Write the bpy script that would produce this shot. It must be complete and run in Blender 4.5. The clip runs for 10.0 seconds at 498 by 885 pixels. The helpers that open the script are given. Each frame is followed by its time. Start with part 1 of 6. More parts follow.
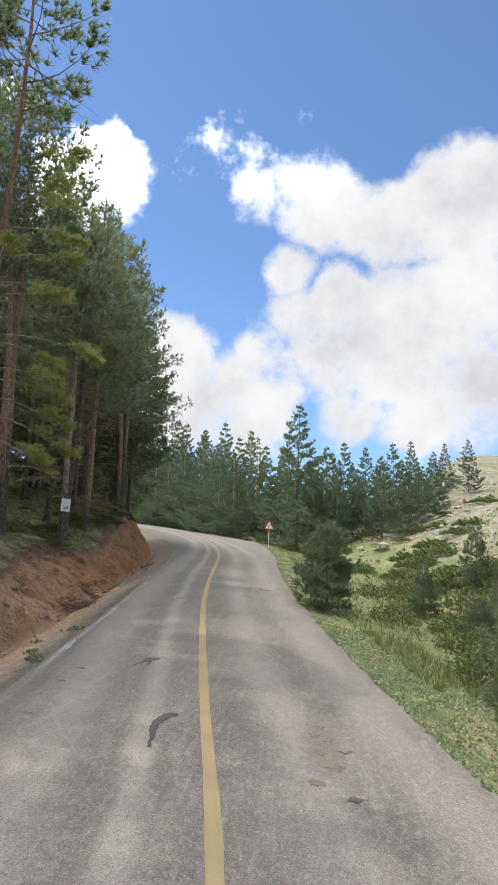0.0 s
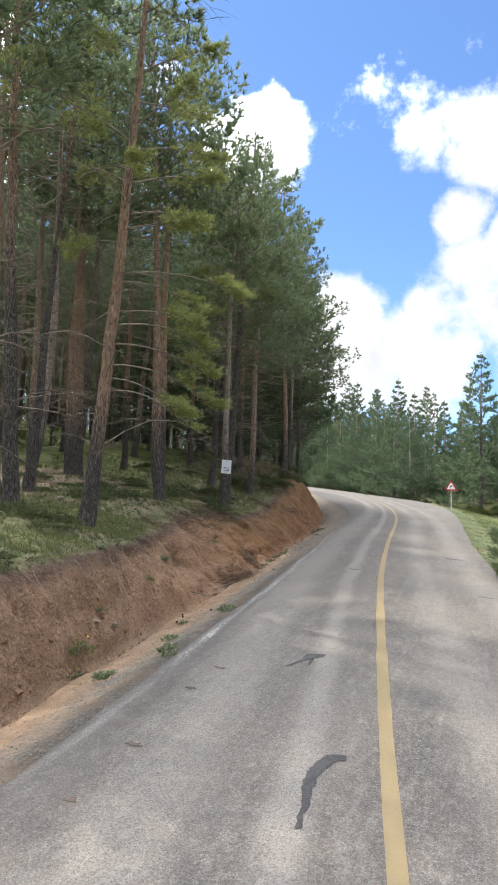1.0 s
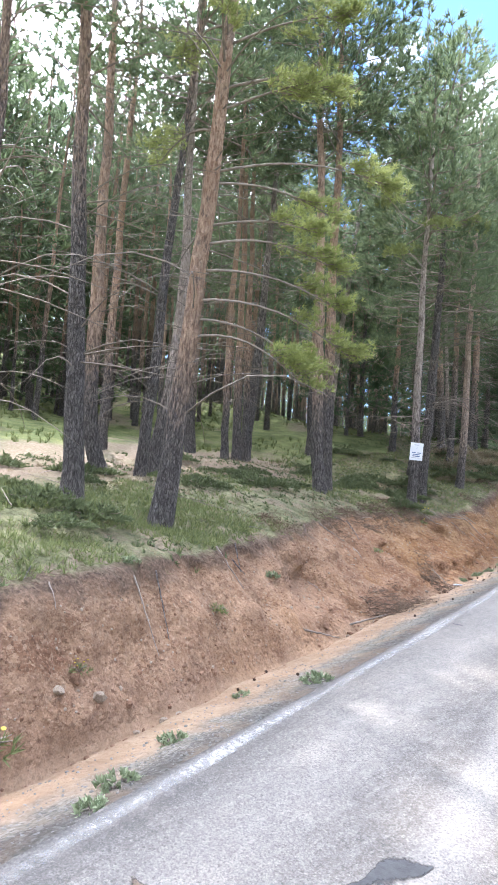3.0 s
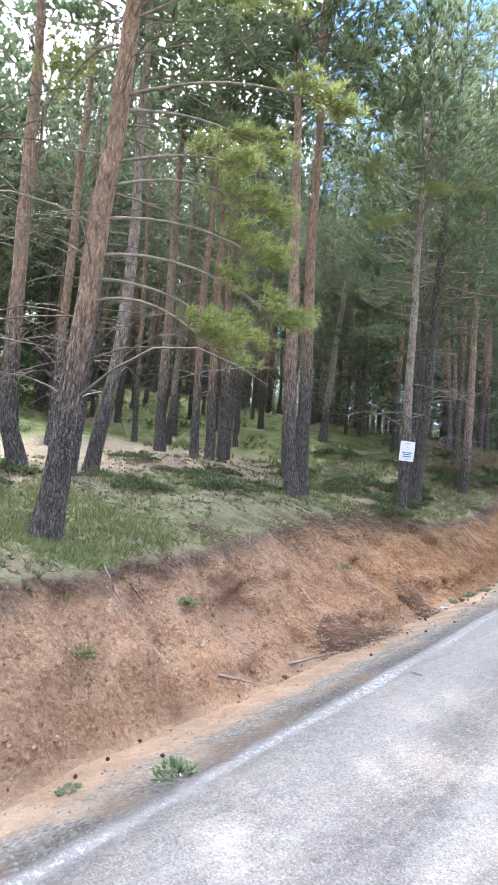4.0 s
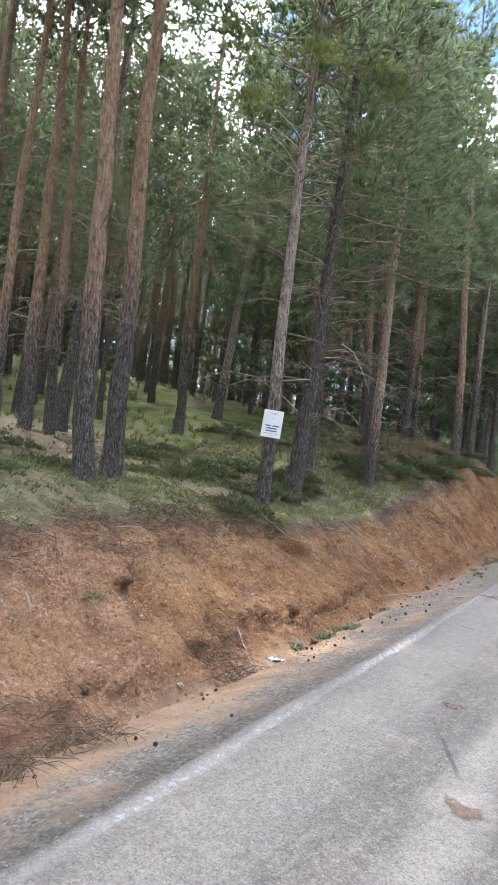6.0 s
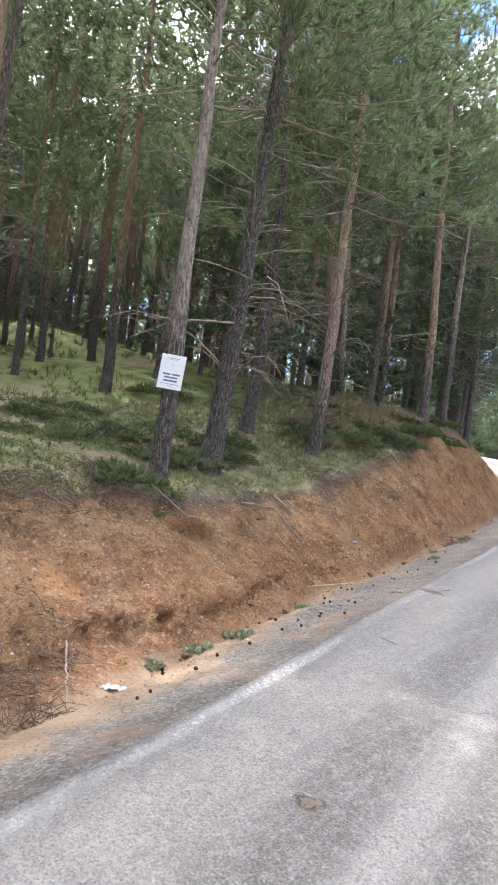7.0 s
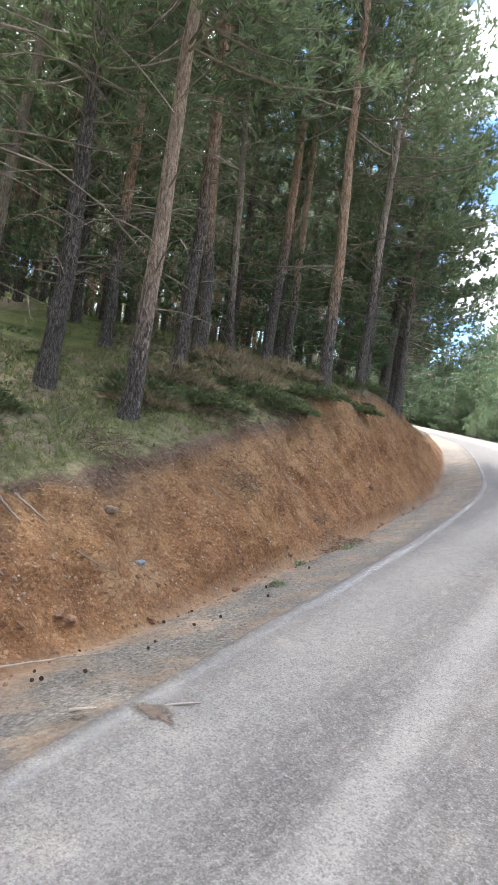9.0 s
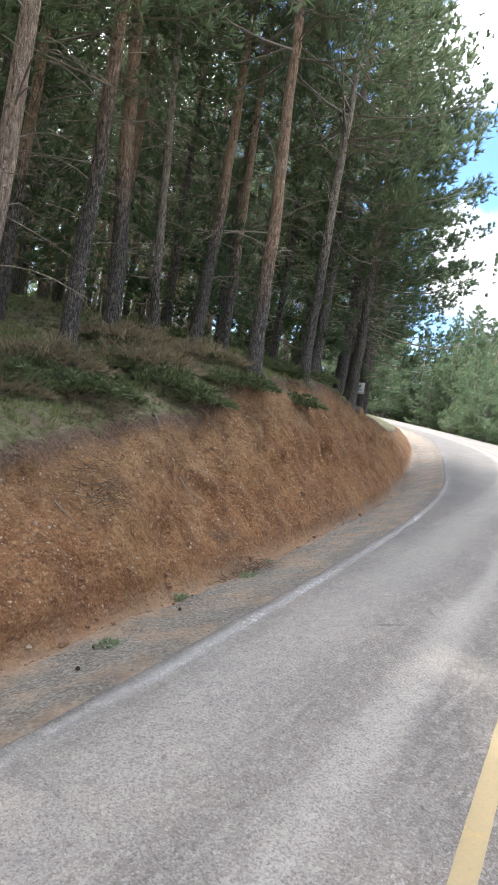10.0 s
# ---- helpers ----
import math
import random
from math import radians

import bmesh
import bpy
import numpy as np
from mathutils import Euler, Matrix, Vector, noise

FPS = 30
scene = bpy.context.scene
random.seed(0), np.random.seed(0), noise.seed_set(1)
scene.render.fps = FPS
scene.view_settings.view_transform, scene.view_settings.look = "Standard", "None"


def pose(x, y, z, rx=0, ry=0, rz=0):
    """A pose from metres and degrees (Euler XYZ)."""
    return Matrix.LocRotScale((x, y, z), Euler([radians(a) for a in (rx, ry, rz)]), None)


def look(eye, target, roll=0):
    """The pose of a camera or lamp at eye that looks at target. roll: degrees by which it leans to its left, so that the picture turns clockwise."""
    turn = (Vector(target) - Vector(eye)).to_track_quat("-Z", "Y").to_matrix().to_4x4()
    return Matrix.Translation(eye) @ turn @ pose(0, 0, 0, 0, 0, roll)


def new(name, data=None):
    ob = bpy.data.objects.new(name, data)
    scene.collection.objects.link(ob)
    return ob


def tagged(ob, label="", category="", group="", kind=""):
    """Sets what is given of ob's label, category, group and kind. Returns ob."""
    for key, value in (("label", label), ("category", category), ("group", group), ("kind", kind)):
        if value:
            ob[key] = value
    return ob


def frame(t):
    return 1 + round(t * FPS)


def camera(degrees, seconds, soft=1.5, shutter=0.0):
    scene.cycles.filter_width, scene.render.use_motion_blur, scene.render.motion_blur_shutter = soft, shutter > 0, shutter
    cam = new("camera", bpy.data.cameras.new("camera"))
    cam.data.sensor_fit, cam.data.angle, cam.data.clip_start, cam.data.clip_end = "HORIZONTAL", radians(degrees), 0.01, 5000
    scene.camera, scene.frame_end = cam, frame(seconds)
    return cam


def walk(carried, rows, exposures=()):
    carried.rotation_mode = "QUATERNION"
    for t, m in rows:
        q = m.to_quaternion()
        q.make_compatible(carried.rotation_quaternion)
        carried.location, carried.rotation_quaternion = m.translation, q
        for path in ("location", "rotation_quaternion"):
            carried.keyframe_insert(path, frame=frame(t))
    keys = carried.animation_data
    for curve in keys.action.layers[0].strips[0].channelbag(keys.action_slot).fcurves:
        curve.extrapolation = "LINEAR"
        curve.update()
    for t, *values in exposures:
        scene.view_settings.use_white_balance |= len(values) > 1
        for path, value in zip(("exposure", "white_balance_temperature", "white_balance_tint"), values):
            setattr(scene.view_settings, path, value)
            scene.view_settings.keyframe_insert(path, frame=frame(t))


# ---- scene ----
cam = camera(41.0, 10.0)
PATH = [
    (0.0, 0.314, -1.707, 2.068, 99.87, -1.95, 3.26),
    (0.5, 0.179, -0.485, 2.091, 98.70, -1.48, 10.98),
    (1.0, 0.035, 0.773, 2.109, 96.30, -1.61, 18.19),
    (1.5, -0.074, 1.923, 2.118, 95.65, -2.82, 26.53),
    (2.0, -0.171, 3.059, 2.140, 95.23, -2.96, 31.84),
    (2.2, -0.201, 3.516, 2.163, 95.26, -2.68, 33.46),
    (3.3, -0.204, 5.787, 2.335, 94.52, -4.22, 39.70),
    (3.5, -0.275, 6.212, 2.362, 94.69, -4.27, 40.01),
    (4.0, -0.455, 7.309, 2.405, 94.61, -4.44, 40.53),
    (4.5, -0.670, 8.386, 2.462, 94.45, -4.49, 40.40),
    (5.0, -0.892, 9.572, 2.487, 94.29, -4.88, 40.01),
    (5.5, -1.089, 10.666, 2.524, 94.43, -5.89, 39.05),
    (6.0, -1.225, 11.819, 2.549, 94.17, -6.46, 36.79),
    (6.2, -1.268, 12.322, 2.586, 93.80, -6.54, 36.50),
    (7.3, -1.582, 14.845, 2.632, 91.25, -7.34, 35.85),
    (7.5, -1.625, 15.328, 2.669, 90.96, -7.47, 35.93),
    (8.0, -1.772, 16.456, 2.748, 90.43, -7.67, 35.82),
    (8.5, -1.890, 17.566, 2.818, 89.90, -7.69, 34.38),
    (9.0, -2.003, 18.733, 2.899, 89.72, -7.82, 32.75),
    (9.5, -2.067, 19.860, 2.999, 89.32, -8.04, 31.69),
    (10.0, -2.114, 20.931, 3.138, 89.16, -8.82, 31.13),
]
EXPOSURES = [(0.0, 0.33, 6800, 9), (0.5, 0.6, 6700, 10), (1.0, 0.7, 6550, 10), (1.5, 1.0, 6350, 11), (2.0, 1.38, 6150, 13), (3.5, 1.92, 5850, 14), (4.5, 1.9, 5850, 14), (5.0, 1.7, 5950, 14), (5.5, 1.92, 5950, 14), (6.0, 1.6, 6250, 14), (7.5, 1.78, 6300, 13), (8.5, 1.75, 6300, 12), (10.0, 1.45, 6350, 11)]
walk(cam, [(t, pose(x, y, z, rx, ry, rz)) for t, x, y, z, rx, ry, rz in PATH], EXPOSURES)

# ---------------------------------------------------------------- light
SUN_AZ, SUN_EL = -62.0, 65.0          # degrees right of +Y, degrees up


def aim(az, el):
    a, e = radians(az), radians(el)
    return Vector((math.sin(a) * math.cos(e), math.cos(a) * math.cos(e), math.sin(e)))


sun_data = bpy.data.lights.new("sun", "SUN")
sun_data.energy, sun_data.angle, sun_data.color = 2.7, radians(0.9), (1.0, 0.94, 0.85)
sun = new("sun", sun_data)
sun.matrix_world = look(aim(SUN_AZ, SUN_EL) * 200, (0, 0, 0))


class Nodes:
    """A short way of writing node trees."""

    def __init__(self, tree):
        self.t = tree
        tree.nodes.clear()

    def add(self, kind):
        return self.t.nodes.new(kind)

    def link(self, a, b):
        self.t.links.new(a, b)

    def put(self, socket, v):
        if isinstance(v, bpy.types.NodeSocket):
            self.t.links.new(v, socket)
        elif v is not None:
            socket.default_value = v

    def math(self, op, a, b=0.0, clamp=False):
        n = self.add("ShaderNodeMath")
        n.operation, n.use_clamp = op, clamp
        self.put(n.inputs[0], a)
        self.put(n.inputs[1], b)
        return n.outputs[0]

    def ramp(self, v, lo, hi, a=0.0, b=1.0, smooth=True):
        n = self.add("ShaderNodeMapRange")
        n.interpolation_type = "SMOOTHSTEP" if smooth else "LINEAR"
        self.put(n.inputs["Value"], v)
        n.inputs["From Min"].default_value, n.inputs["From Max"].default_value = lo, hi
        n.inputs["To Min"].default_value, n.inputs["To Max"].default_value = a, b
        return n.outputs[0]

    def mix(self, f, a, b, blend="MIX"):
        n = self.add("ShaderNodeMix")
        n.data_type, n.blend_type = "RGBA", blend
        self.put(n.inputs[0], f)
        for s, v in ((n.inputs[6], a), (n.inputs[7], b)):
            self.put(s, (*v, 1) if isinstance(v, tuple) and len(v) == 3 else v)
        return n.outputs[2]

    def noise(self, co, scale, detail=4.0, rough=0.55, distort=0.0):
        n = self.add("ShaderNodeTexNoise")
        if co is not None:
            self.link(co, n.inputs["Vector"])
        n.inputs["Scale"].default_value, n.inputs["Detail"].default_value = scale, detail
        n.inputs["Roughness"].default_value, n.inputs["Distortion"].default_value = rough, distort
        return n.outputs["Fac"]

    def voronoi(self, co, scale, out="Distance"):
        n = self.add("ShaderNodeTexVoronoi")
        self.link(co, n.inputs["Vector"])
        n.inputs["Scale"].default_value = scale
        return n.outputs[out]

    def co(self, which="Object"):
        return self.add("ShaderNodeTexCoord").outputs[which]

    def scaled(self, co, s):
        n = self.add("ShaderNodeMapping")
        self.link(co, n.inputs[0])
        n.inputs["Scale"].default_value = s
        return n.outputs[0]

    def attr(self, name):
        n = self.add("ShaderNodeAttribute")
        n.attribute_name = name
        return n.outputs["Fac"]

    def bump(self, h, strength, dist=0.02, below=None):
        n = self.add("ShaderNodeBump")
        n.inputs["Strength"].default_value, n.inputs["Distance"].default_value = strength, dist
        self.link(h, n.inputs["Height"])
        if below is not None:
            self.link(below, n.inputs["Normal"])
        return n.outputs[0]


def material(name):
    m = bpy.data.materials.new(name)
    m.use_nodes = True
    return m, Nodes(m.node_tree)


def finish(n, color, rough=0.85, normal=None, spec=0.3, metal=0.0, through_light=0.0):
    b = n.add("ShaderNodeBsdfPrincipled")
    n.put(b.inputs["Base Color"], (*color, 1) if isinstance(color, tuple) and len(color) == 3 else color)
    n.put(b.inputs["Roughness"], rough)
    b.inputs["Specular IOR Level"].default_value = spec
    b.inputs["Metallic"].default_value = metal
    if normal is not None:
        n.link(normal, b.inputs["Normal"])
    out = b.outputs[0]
    if through_light:
        tr = n.add("ShaderNodeBsdfTranslucent")
        n.put(tr.inputs[0], color)
        mx = n.add("ShaderNodeMixShader")
        mx.inputs[0].default_value = through_light
        n.link(out, mx.inputs[1])
        n.link(tr.outputs[0], mx.inputs[2])
        out = mx.outputs[0]
    n.link(out, n.add("ShaderNodeOutputMaterial").inputs[0])


def build_world():
    w = bpy.data.worlds.new("sky")
    scene.world = w
    w.use_nodes = True
    n = Nodes(w.node_tree)
    sky = n.add("ShaderNodeTexSky")
    sky.sky_type, sky.sun_disc = "NISHITA", False
    sky.sun_elevation, sky.sun_rotation = radians(SUN_EL), radians(SUN_AZ)
    sky.altitude, sky.air_density, sky.dust_density, sky.ozone_density = 1400, 1.0, 0.6, 2.0
    d = n.co("Generated")
    warp = n.noise(d, 5.0, 8, 0.62)
    fine = n.noise(d, 14.0, 8, 0.6)
    # cumulus heaps: azimuth, elevation, radius, weight
    heaps = [(-11.0, 16.5, 4.4, 1.0), (-9.2, 12.7, 5.0, 1.0), (-4.8, 12.9, 5.0, 1.0), (-15.0, 16.5, 4.6, 1.0), (-1.9, 16.3, 3.8, 1.0), (2.1, 18.6, 4.4, 1.0), (4.6, 21.8, 3.0, 0.95), (9.0, 18.7, 6.0, 1.0),
             (13.8, 19.6, 6.0, 1.0), (17.0, 21.4, 6.0, 1.0), (12.7, 14.0, 6.0, 1.0), (6.0, 14.6, 4.0, 0.85), (22.0, 18.0, 8.0, 1.0), (28.0, 22.0, 9.0, 1.0), (9.0, 27.6, 3.6, 0.8), (6.0, 28.4, 2.6, 0.7),
             (15.0, 28.6, 5.0, 0.95), (1.9, 29.8, 3.6, 0.72), (-3.9, 29.9, 2.4, 0.55), (-18.3, 30.0, 4.2, 0.72), (-0.3, 24.4, 2.2, 0.62), (18.0, 25.5, 3.5, 0.85)]
    total = None
    for az, el, r, wt in heaps:
        v = n.add("ShaderNodeVectorMath")
        v.operation = "DOT_PRODUCT"
        n.link(d, v.inputs[0])
        v.inputs[1].default_value = aim(az, el)
        f = n.ramp(v.outputs["Value"], math.cos(radians(r * 1.35)), math.cos(radians(r * 0.25)), 0.0, wt)
        total = f if total is None else n.math("MAXIMUM", total, f)
    # loose cloud over the rest of the sky
    rest = n.ramp(n.noise(d, 2.2, 5, 0.6), 0.34, 0.52, 0.0, 0.85)
    far = n.add("ShaderNodeVectorMath")
    far.operation = "DOT_PRODUCT"
    n.link(d, far.inputs[0])
    far.inputs[1].default_value = aim(2, 18)
    rest = n.math("MULTIPLY", rest, n.ramp(far.outputs["Value"], math.cos(radians(32)), math.cos(radians(46)), 0, 1))
    total = n.math("MAXIMUM", total, rest)
    edge = n.math("ADD", n.math("MULTIPLY", n.math("SUBTRACT", warp, 0.5), 2.3), n.math("MULTIPLY", n.math("SUBTRACT", fine, 0.5), 1.7))
    mask = n.ramp(n.math("ADD", total, edge), 0.22, 0.92)
    dense = n.ramp(n.math("ADD", total, n.math("MULTIPLY", edge, 1.1)), 0.45, 1.0)
    grey = n.ramp(n.noise(d, 4.5, 8, 0.62), 0.40, 0.70)
    cloud = n.mix(n.math("MULTIPLY", grey, dense), (0.97, 0.99, 1.05), (0.68, 0.71, 0.78))
    b1, b2 = n.add("ShaderNodeBackground"), n.add("ShaderNodeBackground")
    n.link(n.mix(1.0, sky.outputs[0], (0.80, 0.97, 1.15), "MULTIPLY"), b1.inputs[0])
    b1.inputs[1].default_value = 0.135
    n.link(cloud, b2.inputs[0])
    # cloud is brighter towards the sun
    v = n.add("ShaderNodeVectorMath")
    v.operation = "DOT_PRODUCT"
    n.link(d, v.inputs[0])
    v.inputs[1].default_value = aim(SUN_AZ, SUN_EL)
    n.link(n.ramp(v.outputs["Value"], 0.58, 1.0, 0.76, 9.5), b2.inputs[1])
    mx = n.add("ShaderNodeMixShader")
    n.link(mask, mx.inputs[0])
    n.link(b1.outputs[0], mx.inputs[1])
    n.link(b2.outputs[0], mx.inputs[2])
    n.link(mx.outputs[0], n.add("ShaderNodeOutputWorld").inputs[0])


build_world()

# ---------------------------------------------------------------- materials


def mat_asphalt():
    m, n = material("worn_asphalt")
    co, lat = n.co(), n.attr("lat")
    grain = n.noise(co, 60, 4, 0.75)
    chips = n.voronoi(co, 85)
    blot = n.noise(n.scaled(co, (1.2, 0.5, 1)), 0.8, 6, 0.62)
    blot2 = n.noise(n.scaled(co, (2.2, 0.3, 1)), 1.1, 6, 0.65)
    patch = n.noise(co, 0.33, 4, 0.55)
    c = n.mix(n.ramp(blot, 0.32, 0.68), (0.093, 0.086, 0.077), (0.154, 0.141, 0.125))
    wob = n.math("ADD", lat, n.math("MULTIPLY", n.math("SUBTRACT", blot2, 0.5), 0.3))
    # bitumen-rich patches and dusty brown film
    c = n.mix(n.ramp(n.math("ADD", patch, n.math("MULTIPLY", n.math("SUBTRACT", blot2, 0.5), 0.6)), 0.52, 0.68, 0, 0.5), c, (0.098, 0.095, 0.092))
    c = n.mix(n.ramp(n.noise(co, 0.55, 5, 0.65), 0.54, 0.74, 0, 0.5), c, (0.215, 0.185, 0.158))
    c = n.mix(n.ramp(n.noise(n.scaled(co, (5.0, 0.5, 1)), 1.6, 6, 0.7), 0.48, 0.70, 0, 0.35), c, (0.26, 0.244, 0.222))
    c = n.mix(n.ramp(n.noise(co, 3.4, 6, 0.75), 0.52, 0.74, 0, 0.25), c, (0.088, 0.085, 0.081))
    streak = n.noise(n.scaled(co, (1, 0.3, 1)), 24.0, 4, 0.75)
    c = n.mix(n.ramp(streak, 0.52, 0.68, 0, 0.22), c, (0.080, 0.077, 0.073))
    c = n.mix(n.ramp(streak, 0.32, 0.46, 0.26, 0), c, (0.29, 0.270, 0.243))
    # wheel tracks polished pale
    for at, half, f in ((-1.48, 0.30, 0.46), (-0.62, 0.13, 0.62), (0.85, 0.28, 0.34), (2.0, 0.3, 0.32)):
        band = n.ramp(n.math("ABSOLUTE", n.math("SUBTRACT", wob, at)), half * 0.2, half * 1.7, f, 0.0)
        c = n.mix(band, c, (0.285, 0.267, 0.242))
    c = n.mix(n.ramp(n.noise(co, 48, 3, 0.7), 0.54, 0.68, 0, 0.42), c, (0.33, 0.308, 0.278))
    c = n.mix(n.ramp(n.noise(n.scaled(co, (1, 0.6, 1)), 16, 6, 0.85), 0.50, 0.60, 0, 0.26), c, (0.34, 0.320, 0.292))
    c = n.mix(n.ramp(n.noise(n.scaled(co, (1, 0.6, 1)), 13, 6, 0.85), 0.52, 0.62, 0, 0.26), c, (0.070, 0.067, 0.064))
    c = n.mix(n.ramp(grain, 0.46, 0.66, 0.0, 0.6), c, (0.058, 0.056, 0.054))
    stone = n.add("ShaderNodeSeparateColor")
    n.link(n.voronoi(co, 120, "Color"), stone.inputs[0])
    c = n.mix(n.ramp(stone.outputs[0], 0.45, 1.0, 0.0, 0.24), c, (0.34, 0.320, 0.291))
    c = n.mix(n.ramp(stone.outputs[1], 0.5, 1.0, 0.0, 0.28), c, (0.06, 0.06, 0.06))
    # the outermost strip is darker, unpolished
    c = n.mix(n.ramp(n.math("ADD", lat, n.math("MULTIPLY", n.math("SUBTRACT", blot2, 0.5), 0.12)), -1.98, -1.86, 0.25, 0.0), c, (0.075, 0.073, 0.071))
    crack = n.add("ShaderNodeTexVoronoi")
    crack.feature = "DISTANCE_TO_EDGE"
    n.link(n.scaled(co, (1, 0.6, 1)), crack.inputs["Vector"])
    crack.inputs["Scale"].default_value = 0.8
    line = n.math("MULTIPLY", n.ramp(crack.outputs["Distance"], 0.004, 0.012, 1, 0), n.ramp(n.noise(co, 0.9, 2), 0.66, 0.70))
    c = n.mix(n.math("MULTIPLY", line, 0.6), c, (0.05, 0.05, 0.05))
    c = n.mix(1.0, c, (0.83, 0.812, 0.792), "MULTIPLY")
    h = n.math("ADD", grain, n.math("MULTIPLY", chips, -0.6))
    finish(n, c, n.ramp(blot, 0.3, 0.7, 0.85, 1.0), n.bump(h, 0.6, 0.014), 0.14)
    return m


def mat_paint(name, colour, worn, keep=0.55):
    m, n = material(name)
    co = n.co()
    wear = n.math("ADD", n.noise(co, 26, 6, 0.75), n.math("MULTIPLY", n.noise(n.scaled(co, (1, 0.4, 1)), 1.6, 4), 0.7))
    f = n.ramp(wear, keep + 0.16, keep + 0.46)
    c = n.mix(f, colour, worn)
    c = n.mix(n.ramp(n.noise(co, 60, 2), 0.45, 0.8, 0, 0.4), c, (0.12, 0.11, 0.09))
    finish(n, c, 0.85, n.bump(n.noise(co, 55, 3, 0.7), 0.5, 0.01), 0.3)
    return m


def mat_verge():
    """Gravel, ditch sand, red clay and forest turf, by the distance from the asphalt and from the lip of the bank."""
    m, n = material("verge_earth")
    co, d, up = n.co(), n.attr("d"), n.attr("up")
    big, mid, fine = n.noise(co, 0.55, 4), n.noise(co, 3.2, 5, 0.65), n.noise(co, 24, 5, 0.7)
    pebb = n.voronoi(co, 26)
    sepco = n.add("ShaderNodeSeparateXYZ")
    n.link(co, sepco.inputs[0])
    gravel = n.mix(n.ramp(fine, 0.3, 0.7), (0.145, 0.131, 0.110), (0.285, 0.258, 0.216))
    chip = n.add("ShaderNodeSeparateColor")
    n.link(n.voronoi(co, 48, "Color"), chip.inputs[0])
    gravel = n.mix(n.ramp(chip.outputs[0], 0.55, 0.95, 0.0, 0.6), gravel, (0.38, 0.36, 0.325))
    gravel = n.mix(n.ramp(chip.outputs[1], 0.6, 0.95, 0.0, 0.5), gravel, (0.08, 0.075, 0.068))
    sand = n.mix(n.ramp(mid, 0.3, 0.7), (0.25, 0.165, 0.102), (0.335, 0.245, 0.163))
    gravel = n.mix(1.0, gravel, (0.80, 0.79, 0.77), "MULTIPLY")
    gravel = n.mix(n.ramp(n.noise(co, 1.7, 4, 0.6), 0.44, 0.64, 0, 0.6), gravel, sand)
    sand = n.mix(n.ramp(fine, 0.45, 0.75, 0, 0.4), sand, (0.22, 0.13, 0.07))
    clay = n.mix(n.ramp(mid, 0.3, 0.7), (0.168, 0.080, 0.042), (0.315, 0.172, 0.096))
    pale = n.mix(n.ramp(mid, 0.3, 0.7), (0.27, 0.168, 0.108), (0.42, 0.285, 0.195))
    clay = n.mix(n.ramp(n.math("ADD", sepco.outputs[1], n.math("MULTIPLY", big, 6.0)), 13.0, 22.0, 0.75, 0.0), clay, pale)
    clay = n.mix(n.ramp(big, 0.47, 0.66, 0, 0.65), clay, (0.37, 0.215, 0.105))
    clay = n.mix(n.ramp(n.noise(co, 0.9, 4, 0.6), 0.55, 0.7, 0, 0.6), clay, (0.42, 0.29, 0.20))
    dust = n.mix(n.ramp(mid, 0.35, 0.65), (0.235, 0.142, 0.088), (0.36, 0.232, 0.148))
    clay = n.mix(n.math("MULTIPLY", n.ramp(n.math("ADD", up, n.math("MULTIPLY", n.math("SUBTRACT", big, 0.5), 1.6)), -0.85, -0.25), 0.75), clay, dust)
    clay = n.mix(n.ramp(n.noise(co, 9.0, 6, 0.75), 0.58, 0.72, 0, 0.35), clay, (0.105, 0.055, 0.034))
    clay = n.mix(n.ramp(fine, 0.48, 0.74, 0, 0.38), clay, (0.105, 0.055, 0.034))
    damp = n.noise(n.scaled(co, (1, 1, 1.8)), 1.15, 5, 0.65)
    clay = n.mix(n.ramp(damp, 0.54, 0.68, 0, 0.55), clay, (0.150, 0.066, 0.036))
    pit_grit = n.add("ShaderNodeSeparateColor")
    n.link(n.voronoi(co, 34, "Color"), pit_grit.inputs[0])
    lumps = n.add("ShaderNodeSeparateColor")
    n.link(n.voronoi(n.scaled(co, (1, 1, 1.6)), 11, "Color"), lumps.inputs[0])
    clay = n.mix(n.ramp(lumps.outputs[0], 0.66, 1.0, 0, 0.18), clay, (0.09, 0.046, 0.029))
    clay = n.mix(n.ramp(lumps.outputs[1], 0.65, 1.0, 0, 0.2), clay, (0.42, 0.27, 0.17))
    # dark specks paint the shade of small pits; the pale ones are grit
    clay = n.mix(n.ramp(pit_grit.outputs[0], 0.74, 1.0, 0, 0.38), clay, (0.055, 0.028, 0.018))
    clay = n.mix(n.ramp(pit_grit.outputs[1], 0.86, 1.0, 0, 0.45), clay, (0.46, 0.34, 0.24))
    gully = n.noise(n.scaled(co, (0.4, 1, 0.4)), 3.6, 6, 0.68, 0.8)
    clay = n.mix(n.ramp(gully, 0.54, 0.70, 0, 0.25), clay, (0.125, 0.064, 0.038))
    clay = n.mix(n.ramp(gully, 0.32, 0.44, 0.2, 0), clay, (0.40, 0.265, 0.170))
    grain = n.add("ShaderNodeSeparateColor")
    n.link(n.voronoi(co, 85, "Color"), grain.inputs[0])
    clay = n.mix(n.ramp(grain.outputs[0], 0.66, 1.0, 0, 0.34), clay, (0.075, 0.040, 0.026))
    clay = n.mix(n.ramp(grain.outputs[1], 0.72, 1.0, 0, 0.38), clay, (0.47, 0.335, 0.235))
